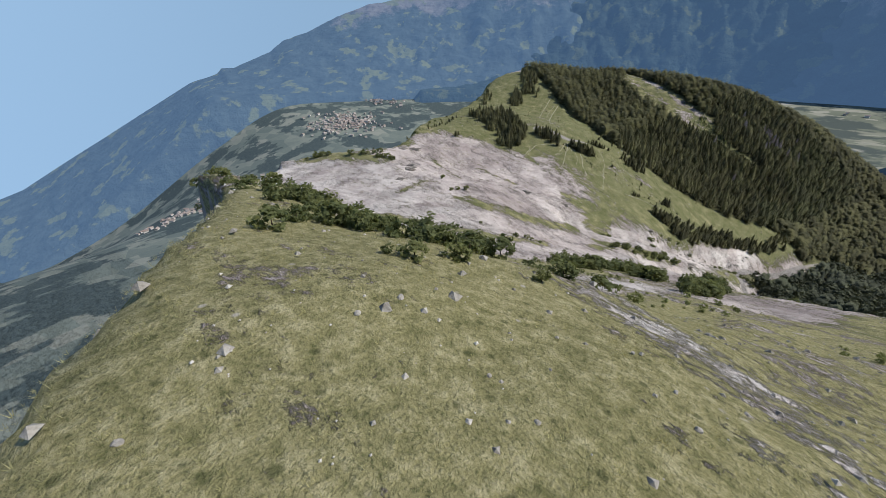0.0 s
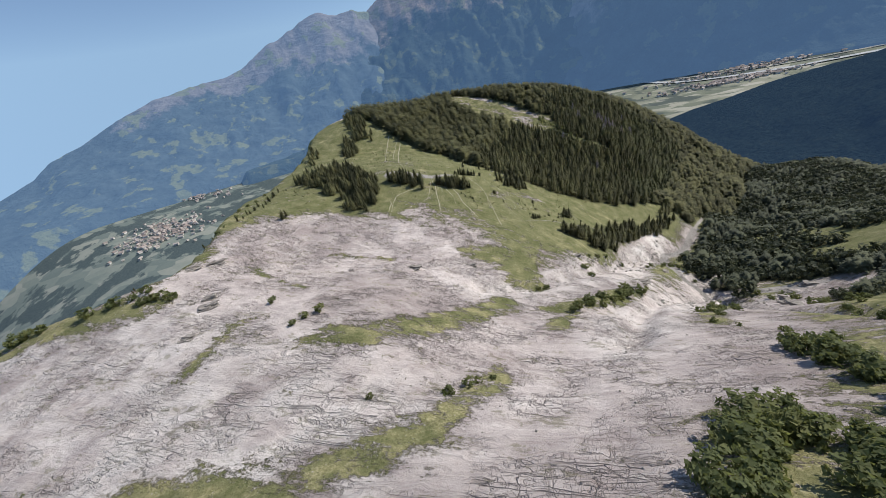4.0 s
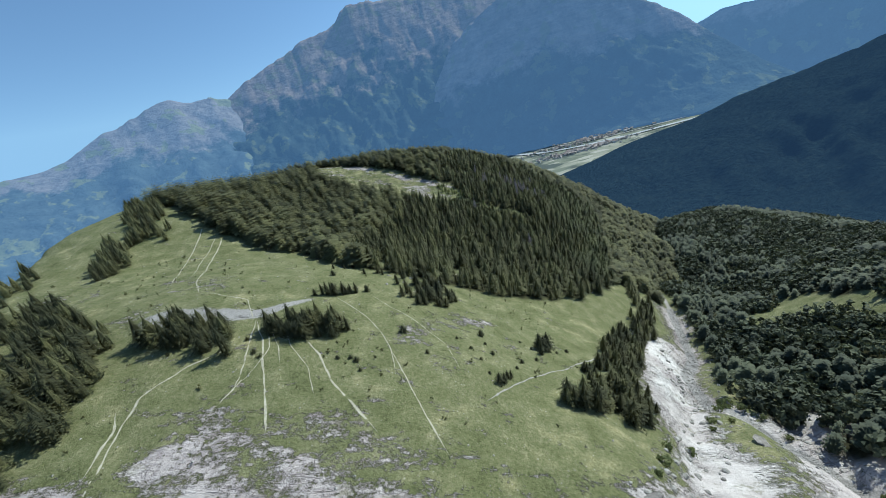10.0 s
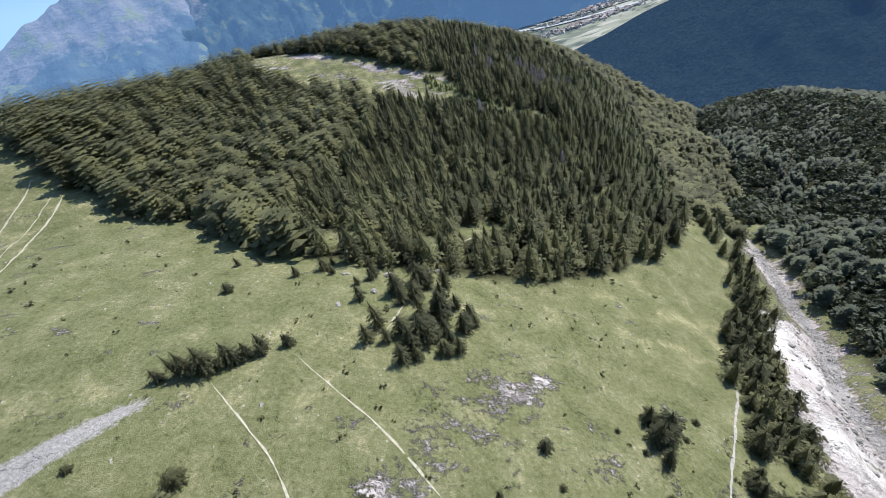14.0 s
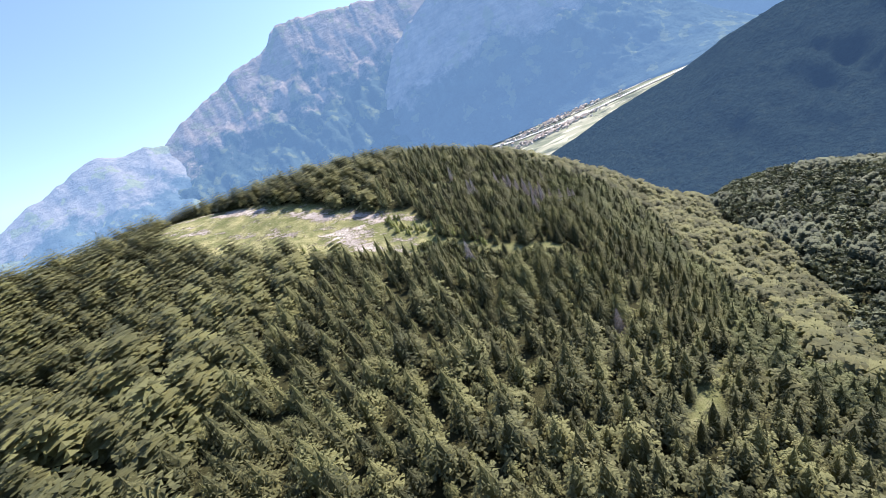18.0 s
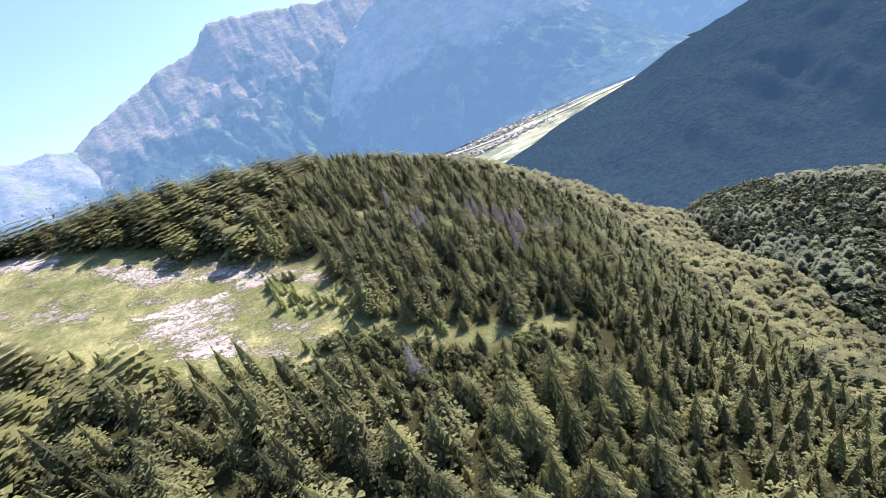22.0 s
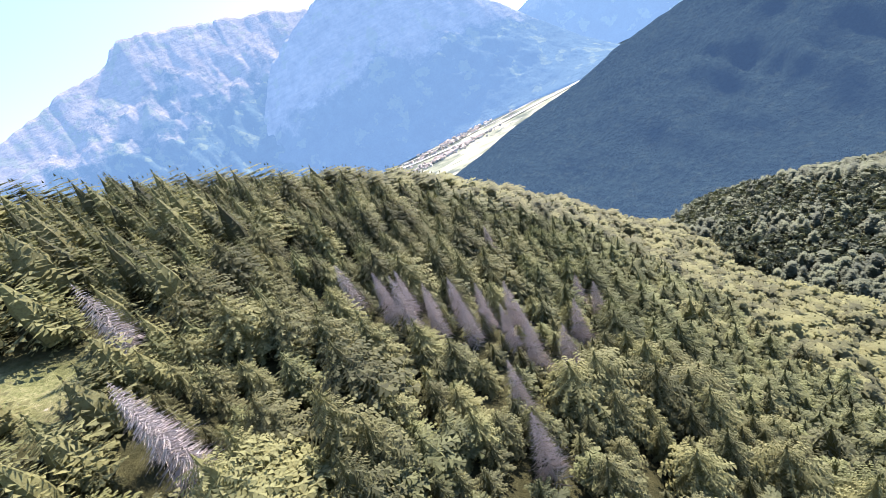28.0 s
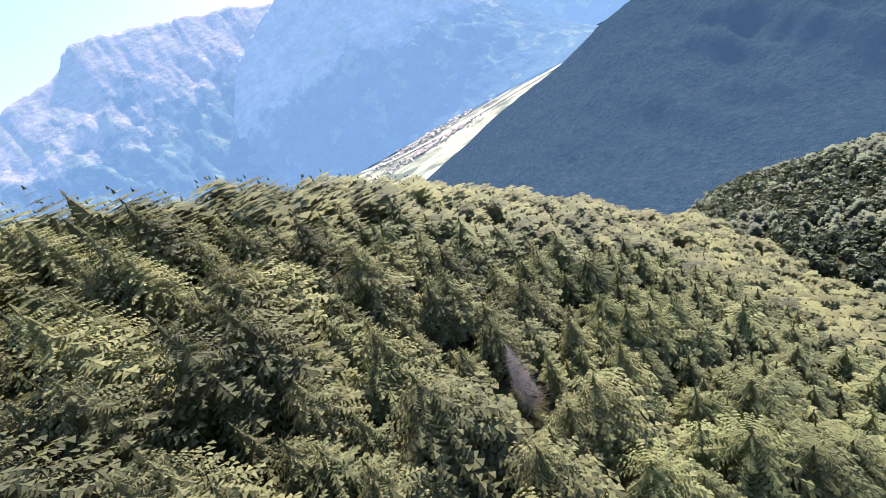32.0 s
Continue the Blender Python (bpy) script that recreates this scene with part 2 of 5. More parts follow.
    h = k.math("ADD", h, k.math("MULTIPLY", k.math("SUBTRACT", k.math("MULTIPLY", beds, 1.5), cr), rock))
    k.bump(h, 1.0, 0.8)
    return k.m


def needle_material(name, dark, light, yellow=0.25, thin_part=0.32):
    k = Mat(name, 0.75, 0.25)
    base = k.mix(k.island(), dark, light)
    tree = k.math("ADD", k.attr("tone"), k.math("MULTIPLY", k.objrand(), 0.0))
    base = k.mix(k.step(tree, 0.45, 1.0), base, (light[0] * 1.18, light[1] * 1.18, light[2] * 1.12))
    base = k.mix(k.math("MULTIPLY", k.step(tree, 0.35, 0.0), 0.65), base, (dark[0] * 0.6, dark[1] * 0.65, dark[2] * 0.72))
    tone = k.step(k.noise(0.09, 2), 0.42, 0.66)
    base = k.mix(k.math("MULTIPLY", tone, yellow), base, (light[0] * 1.28, light[1] * 1.15, light[2] * 1.0))
    base = k.mix(k.math("MULTIPLY", k.step(k.noise(3.0, 3, 0.7), 0.45, 0.65), 0.45), base, (dark[0] * 0.5, dark[1] * 0.5, dark[2] * 0.5))
    k.colour(base)
    thin = k.t.nodes.new("ShaderNodeBsdfTranslucent")
    k.put(thin.inputs["Color"], k.mix(0.35, base, (light[0] * 1.7, light[1] * 1.7, light[2])))
    both = k.t.nodes.new("ShaderNodeMixShader")
    both.inputs[0].default_value = thin_part
    k.link(k.b.outputs[0], both.inputs[1]).link(thin.outputs[0], both.inputs[2])
    k.link(both.outputs[0], k.t.nodes["Material Output"].inputs["Surface"])
    return k.m


def bark_material(name, a, b):
    k = Mat(name, 0.9, 0.1)
    n = k.noise(3.0, 4, 0.6, (1, 1, 0.2))
    return k.colour(k.ramp(n, [(0.3, a), (0.7, b)])).bump(n, 0.6, 0.05).m


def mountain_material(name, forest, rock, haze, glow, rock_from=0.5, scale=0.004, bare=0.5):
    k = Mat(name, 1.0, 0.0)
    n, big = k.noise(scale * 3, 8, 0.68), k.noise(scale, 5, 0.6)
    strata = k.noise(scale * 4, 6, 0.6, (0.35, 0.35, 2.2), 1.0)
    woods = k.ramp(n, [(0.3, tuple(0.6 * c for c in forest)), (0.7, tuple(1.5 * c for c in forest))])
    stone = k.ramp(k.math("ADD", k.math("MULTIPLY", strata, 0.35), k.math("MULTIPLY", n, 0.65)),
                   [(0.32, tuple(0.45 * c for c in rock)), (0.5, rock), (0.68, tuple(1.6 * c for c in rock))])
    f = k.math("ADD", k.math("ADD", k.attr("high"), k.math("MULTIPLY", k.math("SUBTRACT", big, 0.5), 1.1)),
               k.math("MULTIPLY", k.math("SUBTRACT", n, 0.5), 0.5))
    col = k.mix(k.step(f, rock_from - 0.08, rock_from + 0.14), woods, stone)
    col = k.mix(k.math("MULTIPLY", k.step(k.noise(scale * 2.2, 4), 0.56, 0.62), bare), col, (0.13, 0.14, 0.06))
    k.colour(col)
    # blue emission over the whole slope stands in for haze of distance
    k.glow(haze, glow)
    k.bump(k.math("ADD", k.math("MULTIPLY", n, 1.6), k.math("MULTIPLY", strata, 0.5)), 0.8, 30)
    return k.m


GROUND = ground_material()
SPRUCE = needle_material("spruce_needles", (0.052, 0.056, 0.030), (0.170, 0.170, 0.082))
YOUNG = needle_material("light_needles", (0.062, 0.070, 0.035), (0.142, 0.152, 0.072), 0.25)
LEAVES = needle_material("bush_leaves", (0.135, 0.160, 0.066), (0.260, 0.285, 0.125), 0.35, 0.42)
# foliage across the gully, coloured darker and bluer for shade and haze
HILLSIDE = needle_material("hazy_shaded_foliage", (0.044, 0.056, 0.036), (0.105, 0.118, 0.074), 0.12, 0.18)
DEAD = bark_material("dead_twigs", (0.330, 0.285, 0.280), (0.580, 0.525, 0.515))
BARK = bark_material("spruce_bark", (0.040, 0.030, 0.022), (0.120, 0.095, 0.075))
# eastern slope: shade put into near-black woods, haze into a dim blue emission
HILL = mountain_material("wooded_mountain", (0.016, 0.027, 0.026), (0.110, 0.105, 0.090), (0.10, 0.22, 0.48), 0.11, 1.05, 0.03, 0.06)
# far ranges: bluish woods and stronger blue emission imitate aerial haze
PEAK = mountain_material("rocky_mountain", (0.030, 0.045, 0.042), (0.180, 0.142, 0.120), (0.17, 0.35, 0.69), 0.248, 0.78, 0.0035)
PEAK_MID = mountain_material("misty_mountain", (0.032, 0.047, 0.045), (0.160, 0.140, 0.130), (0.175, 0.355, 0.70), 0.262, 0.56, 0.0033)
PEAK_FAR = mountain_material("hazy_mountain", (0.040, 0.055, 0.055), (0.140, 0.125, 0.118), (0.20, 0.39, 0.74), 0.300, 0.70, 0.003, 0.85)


# ---- the lie of the land ----
def hash01(i, j, s):
    h = np.sin(i * 127.1 + j * 311.7 + s * 74.7) * 43758.5453
    return h - np.floor(h)


def value_noise(x, y, s=0):
    i, j = np.floor(x), np.floor(y)
    u, v = x - i, y - j
    u, v = u * u * (3 - 2 * u), v * v * (3 - 2 * v)
    a, b, c, d = hash01(i, j, s), hash01(i + 1, j, s), hash01(i, j + 1, s), hash01(i + 1, j + 1, s)
    return (a + (b - a) * u) * (1 - v) + (c + (d - c) * u) * v


def fbm(x, y, octaves=4, s=0, gain=0.5):
    total, amp, norm = 0.0, 1.0, 0.0
    for o in range(octaves):
        total = total + amp * value_noise(x * 2 ** o + 17.3 * o, y * 2 ** o - 9.1 * o, s + o)
        norm += amp
        amp *= gain
    return total / norm - 0.5


def smooth(lo, hi, v):
    t = np.clip((v - lo) / (hi - lo), 0, 1)
    return t * t * (3 - 2 * t)


# heights of the slope in metres, every 72 m from x = -340 and y = -60
LOWER = np.array([
    [245, 245, 241, 242, 253, 278, 293, 293, 294, 299, 307, 316],
    [222, 222, 219, 218, 225, 260, 285, 279, 276, 280, 288, 298],
    [197, 198, 203, 206, 214, 234, 248, 252, 254, 261, 270, 280],
    [190, 197, 205, 206, 207, 207, 215, 226, 231, 239, 250, 261],
    [194, 208, 215, 206, 196, 179, 182, 195, 203, 214, 228, 242],
    [199, 213, 215, 192, 181, 161, 145, 150, 167, 187, 204, 221],
    [208, 216, 216, 201, 183, 150, 109, 102, 129, 157, 179, 199],
    [217, 221, 218, 210, 189, 146, 96, 80, 100, 129, 155, 177],
], float)
UPPER = np.array([
    [229, 232, 221, 206, 183, 143, 97, 61, 75, 95, 92, 93],
    [242, 251, 236, 206, 173, 143, 108, 60, 45, 63, 67, 69],
    [250, 258, 241, 209, 187, 157, 114, 63, 21, 29, 37, 44],
    [248, 254, 244, 223, 203, 183, 139, 70, 20, 14, 16, 24],
    [240, 249, 250, 242, 232, 207, 161, 97, 40, 17, 11, 13],
    [232, 238, 242, 241, 234, 217, 183, 129, 54, 8, 10, 9],
    [218, 220, 219, 219, 216, 205, 180, 142, 89, 23, 2, 6],
    [200, 196, 190, 187, 182, 170, 151, 120, 81, 32, -14, -18],
], float)
LATTICE = np.vstack((LOWER, UPPER))
STEP, X0, Y0 = 72.0, -340.0, -60.0


def lattice(x, y):
    """Smooth (Catmull-Rom) heights between the nodes."""
    ny, nx = LATTICE.shape
    u, v = np.clip((x - X0) / STEP, 0, nx - 1.001), np.clip((y - Y0) / STEP, 0, ny - 1.001)
    i, j = np.floor(u).astype(int), np.floor(v).astype(int)
    fu, fv = u - i, v - j

    def weights(t):
        return (-0.5 * t + t * t - 0.5 * t ** 3, 1 - 2.5 * t * t + 1.5 * t ** 3, 0.5 * t + 2 * t * t - 1.5 * t ** 3, -0.5 * t * t + 0.5 * t ** 3)

    wu, wv, z = weights(fu), weights(fv), 0.0
    for b in range(4):
        for a in range(4):
            z = z + wu[a] * wv[b] * LATTICE[np.clip(j + b - 1, 0, ny - 1), np.clip(i + a - 1, 0, nx - 1)]
    return z


# western edge of the ridge: y, x
EDGE_Y = [-400, -60, -20, -8, -3, 0, 3, 10, 17, 22, 27, 31, 35, 38, 45, 60, 80, 100, 112, 129, 158, 176, 192, 221, 261, 290, 316, 377, 505, 544, 640, 700, 790, 850, 900, 960, 1100]
EDGE_X = [230, 130, 101, 93, 88, 83, 76, 60, 46, 34, 18, 0, -22, -44, -62, -100, -150, -190, -208, -222, -236, -266, -236, -180, -178, -198, -216, -240, -265, -285, -310, -290, -200, -165, -80, -20, 60]


def inside(poly, x, y):
    px, py = np.array(poly, float).T
    qx, qy = np.roll(px, -1), np.roll(py, -1)
    odd = np.zeros(np.shape(x), bool)
    for a, b, c, d in zip(px, py, qx, qy):
        if b != d:
            odd ^= ((b > y) != (d > y)) & (x < (c - a) * (y - b) / (d - b) + a)
    return odd


def near(line, x, y):
    """Distance from a polyline."""
    best = np.full(np.shape(x), 1e9)
    for (ax, ay), (bx, by) in zip(line[:-1], line[1:]):
        dx, dy = bx - ax, by - ay
        t = np.clip(((x - ax) * dx + (y - ay) * dy) / (dx * dx + dy * dy + 1e-9), 0, 1)
        best = np.minimum(best, np.hypot(x - ax - t * dx, y - ay - t * dy))
    return best


SLAB = [(-268, 178), (-236, 194), (-180, 222), (-176, 261), (-200, 288), (-184, 328), (-146, 350), (-128, 361), (-98, 367), (-90, 383), (-78, 384),
        (-65, 368), (-46, 370), (-30, 358), (-22, 335), (2, 318), (20, 345), (47, 338), (87, 344), (118, 338), (112, 250), (88, 200), (74, 172), (62, 200),
        (46, 150), (40, 122), (0, 112), (-60, 118), (-150, 128), (-270, 140)]
TURF = [([(-240, 182), (-205, 197), (-175, 207), (-157, 214)], 7), ([(-97, 178), (-101, 187), (-106, 205), (-97, 213)], 3), ([(-62, 206), (-44, 210), (-29, 228), (-8, 257), (-2, 269)], 6), ([(-75, 136), (-53, 138), (-28, 145), (-6, 169), (5, 203)], 4.5),
        ([(-34, 329), (-18, 330), (-7, 325), (4, 306)], 9), ([(18, 268), (44, 288), (60, 314)], 6), ([(-150, 262), (-100, 245)], 2), ([(-120, 300), (-80, 305)], 2), ([(113, 452), (98, 412)], 7), ([(30, 273), (20, 247)], 3), ([(113, 330), (98, 306), (88, 284), (82, 258)], 4)]
GULLY = [(150, 225), (135, 290), (120, 333), (135, 378), (112, 430), (102, 455), (108, 484), (128, 510), (141, 540), (160, 590), (198, 686), (235, 706), (282, 800), (312, 900), (370, 998), (430, 1050)]
WHITE = [(38, 345), (60, 380), (72, 415), (78, 440), (88, 460), (98, 490), (110, 512)]
GLADE = [(-168, 812), (-150, 812), (-98, 788), (-44, 763), (1, 744), (10, 728), (12, 716), (4, 702), (-10, 698), (-28, 699), (-56, 711), (-62, 716), (-114, 733), (-152, 768)]


# the first crest and its knob: x, y, radius, height
SHOULDER = [(-45, 38, 34, 26.7), (-10, 40, 30, 19.1), (25, 28, 28, 13.4), (55, 20, 26, 4.4), (-5, 82, 26, 9.8), (28, 72, 26, 1.9), (-75, 65, 36, 18.3), (82, 30, 20, 2.9)]


def ground_z(x, y, detail=True):
    x, y = np.asarray(x, float), np.asarray(y, float)
    z = lattice(x, y)
    # away from the ridge the land falls to the valleys
    past = np.maximum(0, x - 452) * 0.35 + np.maximum(0, y - 1020) * 0.55 + np.maximum(0, -60 - y) * 0.25
    z = z - past
    for a, b, r, h in SHOULDER:
        z = z + h * np.exp(-((x - a) ** 2 + (y - b) ** 2) / r ** 2)
    edge = np.interp(y, EDGE_Y, EDGE_X) + 10 * fbm(y / 14, x * 0 + 3, 3, 5)
    d = np.maximum(0, edge - x)
    steep = 1 + 2.5 * smooth(14, 26, y) * smooth(80, 50, y)
    z = z - steep * np.where(d < 12, d * d / 24 * 1.6, 1.6 * (d - 6)) * np.where(d < 160, 1.0, 0.75)
    floor = -80 - 130 * smooth(-250, -1300, x)
    floor = floor - 760 * smooth(1700, -300, y) * smooth(-900, -3400, x)
    # both valley floors climb gently towards the far mountains
    away = np.hypot(x - 20, y - 350)
    floor = floor + 0.075 * np.clip(away - 2500, 0, 1100) * smooth(-700, -100, x) + 0.085 * np.clip(away - 1900, 0, 1500) * smooth(-100, -700, x) * smooth(300, 1600, y)
    floor = floor - 0.45 * np.maximum(0, away - 3650) * smooth(-300, -1200, x)
    if detail:
        lumps = 5.0 * fbm(x / 60, y / 60, 4, 11) + 1.2 * fbm(x / 9, y / 9, 3, 23)
        z = z + lumps * np.where((x > -340) & (x < 460) & (y > -60) & (y < 1060), 1, 0)
        z = z + 90 * fbm(x / 330, y / 330, 4, 57) * smooth(40, 350, d)
        # the stream bed cuts a little deeper
        z = z + 2.8 * fbm(x / 7, y / 7, 3, 29) * smooth(140, 100, y) * smooth(5, 45, y)
        g = near(GULLY, x, y)
        z = z - 7 * np.exp(-(g / 9) ** 2)
        # gullies and spurs washed out of the lower slab
        for line, w, cut in CUTS:
            z = z - cut * np.exp(-(near(line, x + 3 * fbm(x / 11, y / 11, 3, 33), y) / w) ** 2)
        # rock beds: low steps
        r = rock_mask(x, y)
        bed = (x * 0.35 + y * 0.95 + 6 * fbm(x / 40, y / 40, 3, 31)) / 5.5
        saw = bed - np.floor(bed)
        z = z + r * (1.1 * (saw ** 3 - 0.4) * (1 - 0.75 * smooth(-5, 30, x) * smooth(215, 260, y)) + 1.2 * fbm(x / 5, y / 5, 3, 41))
    return np.maximum(z, floor + 8 * fbm(x / 400, y / 400, 3, 51))


CUTS = [([(93, 458), (66, 410), (46, 370), (24, 325), (5, 300), (-18, 284)], 7, 5.0), ([(128, 437), (131, 415), (108, 376), (84, 338), (66, 300), (55, 264), (48, 235)], 6, 5.0),
        ([(140, 420), (135, 395), (118, 360), (100, 335), (80, 300)], 4, 3.5), ([(108, 444), (95, 403), (76, 368), (62, 340)], 9, -5.0), ([(61, 317), (43, 294), (30, 273)], 7, -3.0),
        ([(74, 352), (60, 322), (44, 270)], 2.5, 2.0), ([(20, 345), (4, 322), (-10, 300)], 3, 2.0)]


def rock_mask(x, y):
    wx, wy = x + 16 * fbm(x / 18, y / 18, 3, 61), y + 16 * fbm(x / 18, y / 18, 3, 67)
    m = inside(SLAB, wx, wy).astype(float)
    for line, w in TURF:
        m = np.where(near(line, wx, wy) < w, 0.15, m)
    m = np.maximum(m, (near(WHITE, wx, wy) < 14).astype(float))
    m = np.maximum(m, (near(GULLY, wx, wy) < 7) * (y < 600) * 0.9)
    m = np.maximum(m, (near([(-294, 640), (-270, 668)], wx, wy) < 12) * 0.8)
    # bare patches on the first slope and on the glade
    m = np.maximum(m, (0.48 + 0.12 * smooth(60, -40, x)) * smooth(0.02, 0.14, fbm(x / 9, y / 9, 4, 71) + 0.10 * smooth(40, -60, x)) * (y < 125) * smooth(-20, 40, y + 0.3 * (60 - x)))
    m = np.maximum(m, 0.80 * smooth(0.0, 0.12, fbm((-0.9 * x + 0.45 * y) / 30, (0.45 * x + 0.9 * y) / 4.5, 4, 73)) * inside(GLADE, x, y))
    m = np.maximum(m, 0.50 * (near([(60, 350), (100, 372), (125, 402), (150, 430)], wx, wy) < 24))
    m = np.maximum(m, 0.95 * (near([(130, 432), (131, 415), (108, 376), (84, 338)], wx, wy) < 13))
    m = np.maximum(m, 0.85 * (near([(190, 388), (158, 366), (128, 312)], wx, wy) < 20))
    m = np.maximum(m, 0.52 * (near([(94, 46), (95, 38), (96, 31), (101, 26), (106, 20)], wx, wy) < 3.5))
    m = np.maximum(m, 0.7 * (near([(66, 84), (72, 98), (80, 128)], wx, wy) < 10))
    m = np.maximum(m, 0.40 * (near([(55, 30), (60, 33), (46, 34), (24, 44)], wx, wy) < 5))
    m = np.maximum(m, 0.46 * (near([(-85, 372), (-44, 378), (-16, 360)], wx, wy) < 12))
    m = np.maximum(m, 0.42 * (near([(-16, 350), (10, 350), (40, 372)], wx, wy) < 12))
    m = np.maximum(m, 0.42 * (np.hypot(wx + 16, wy - 454) < 11))
    m = np.maximum(m, 0.6 * (near([(60, 94), (74, 108), (80, 135)], wx, wy) < 9))
    m = np.maximum(m, 0.75 * (near([(64, 142), (82, 162), (90, 186)], wx, wy) < 7))
    m = np.maximum(m, 0.8 * (near([(108, 140), (120, 185), (135, 235), (190, 250)], wx, wy) < 19))
    m = np.maximum(m, 0.45 * smooth(0.12, 0.25, fbm(x / 20, y / 20, 4, 79)) * (y > 330) * (y < 480) * (x < 10))
    return m


# where the woods begin: x, y
WOOD_X = [-330, -300, -215, -190, -169, -129, -91, -62, -36, -2, 41, 80, 91, 115, 135]
WOOD_Y = [680, 672, 602, 577, 563, 543, 521, 506, 503, 505, 527, 548, 562, 602, 615]
HOLES = [(-72, 556, 5), (-82, 545, 5), (-55, 523, 8), (-5, 543, 8), (-23, 523, 9), (4, 555, 6), (104, 575, 11), (86, 550, 11), (57, 681, 2.5), (50, 674, 2),
         (22, 779, 6), (30, 783, 4), (66, 535, 8)]
LANES = [([(54, 593), (70, 608), (86, 624)], 2.6), ([(8, 714), (22, 706), (38, 703), (57, 707), (69, 711)], 3.6), ([(160, 715), (178, 748)], 3)]


def wood_mask(x, y):
    """1 where trees stand close."""
    wx, wy = x + 10 * fbm(x / 15, y / 15, 3, 81), y + 10 * fbm(x / 15, y / 15, 3, 83)
    m = (wy > np.interp(wx, WOOD_X, WOOD_Y)) & (x < 150)
    m |= (x >= 150) & (y > 380)
    m |= (x >= 175) & (y > 250) & (fbm(x / 30, y / 30, 3, 85) > -0.02)
    bank = x - np.interp(y, [p[1] for p in GULLY], [p[0] for p in GULLY])
    m |= (bank > 13) & (y > 340) & (y < 700) & (fbm(x / 11, y / 11, 3, 86) > np.where(y > 440, -0.12, 0.06))
    m &= ~inside(GLADE, wx, wy)
    m &= near([(192, 388), (168, 402), (156, 366), (130, 320)], wx, wy) > 17
    for a, b, r in HOLES:
        m &= np.hypot(wx - a, wy - b) > r
    for line, w in LANES:
        m &= near(line, x, y) > w
    m &= (near(GULLY, x, y) > np.where(y < 600, 12, np.where(y < 700, 4, 1.5)))
    m &= x > np.interp(y, EDGE_Y, EDGE_X) - 25
    m &= ~((x > 170) & (y < 640) & (fbm(x / 35, y / 35, 3, 87) > 0.10))
    m &= y < 1060
    return m


def spread(lo, hi, fine, reach_lo, reach_hi):
    """Coordinates: even and close between lo and hi, wider and wider outside."""
    c = list(np.arange(lo, hi + 0.1, fine))
    s, v = fine, lo
    while v > reach_lo:
        s *= 1.11
        v -= s
        c.insert(0, v)
    s, v = fine, hi
    while v < reach_hi:
        s *= 1.11
        v += s
        c.append(v)
    return np.array(c)


def mesh_from(name, verts, faces, material, smooth_faces=False):
    """One mesh object from arrays of vertices and of equal-sided faces."""
    me = bpy.data.meshes.new(name)
    verts, faces = np.asarray(verts, np.float32), np.asarray(faces, np.int32)
    n, k = faces.shape
    me.vertices.add(len(verts))
    me.vertices.foreach_set("co", verts.ravel())
    me.loops.add(n * k)
    me.loops.foreach_set("vertex_index", faces.ravel())
    me.polygons.add(n)
    me.polygons.foreach_set("loop_start", np.arange(0, n * k, k, dtype=np.int32))
    me.polygons.foreach_set("use_smooth", np.full(n, smooth_faces))
    me.update(calc_edges=True)
    me.materials.append(material)
    return me


def grid_faces(nx, ny):
    i, j = np.meshgrid(np.arange(nx - 1), np.arange(ny - 1))
    a = (j * nx + i).ravel()
    return np.stack([a, a + 1, a + nx + 1, a + nx], 1)


def float_layer(me, name, values):
    me.attributes.new(name, "FLOAT", "POINT").data.foreach_set("value", np.asarray(values, np.float32).ravel())


def soften(m):
    p = np.pad(m, 1, mode="edge")
    return (p[1:-1, 1:-1] * 2 + p[:-2, 1:-1] + p[2:, 1:-1] + p[1:-1, :-2] + p[1:-1, 2:]) / 6


gx, gy = spread(-330, 330, 2.6, -4700, 4700), spread(-62, 930, 2.6, -4400, 4700)
GX, GY = np.meshgrid(gx, gy)
GZ = ground_z(GX, GY)
ground_mesh = mesh_from("ground", np.stack([GX, GY, GZ], -1).reshape(-1, 3), grid_faces(len(gx), len(gy)), GROUND, True)
rocky = soften(rock_mask(GX, GY))
wide = rocky
for _ in range(20):
    wide = soften(wide)
turf = np.zeros(GX.shape)
for line, w in TURF:
    turf = np.maximum(turf, smooth(1.0, 0.4, near(line, GX + 9 * fbm(GX / 14, GY / 14, 3, 62), GY + 9 * fbm(GX / 14, GY / 14, 3, 68)) / (1.5 * w)))
wide = wide * (1 - 0.55 * turf) * (1 - 0.42 * smooth(335, 362, GY) * (GX < 5))
float_layer(ground_mesh, "rock", np.maximum(wide, 0.85 * rocky * ((GY < 110) | (GY > 420))))
washed = np.zeros(GX.shape)
for line, w, cut in CUTS[:4]:
    washed = np.maximum(washed, smooth(26, 8, near(line, GX + 9 * fbm(GX / 14, GY / 14, 3, 62), GY)))
fresh = np.maximum(0.8 * smooth(7, 3, near([(94, 46), (95, 38), (96, 31), (101, 26), (106, 20)], GX, GY)), 0.7 * smooth(8, 3, near([(55, 30), (60, 33), (46, 34), (24, 44)], GX, GY)))
fresh = np.maximum(fresh, 0.5 * smooth(215, 150, GY + 0.25 * GX) * smooth(20, -20, GX) * smooth(100, 125, GY))
fresh = np.maximum(fresh, 0.5 * smooth(14, 6, near([(66, 84), (72, 98), (80, 128)], GX, GY)))
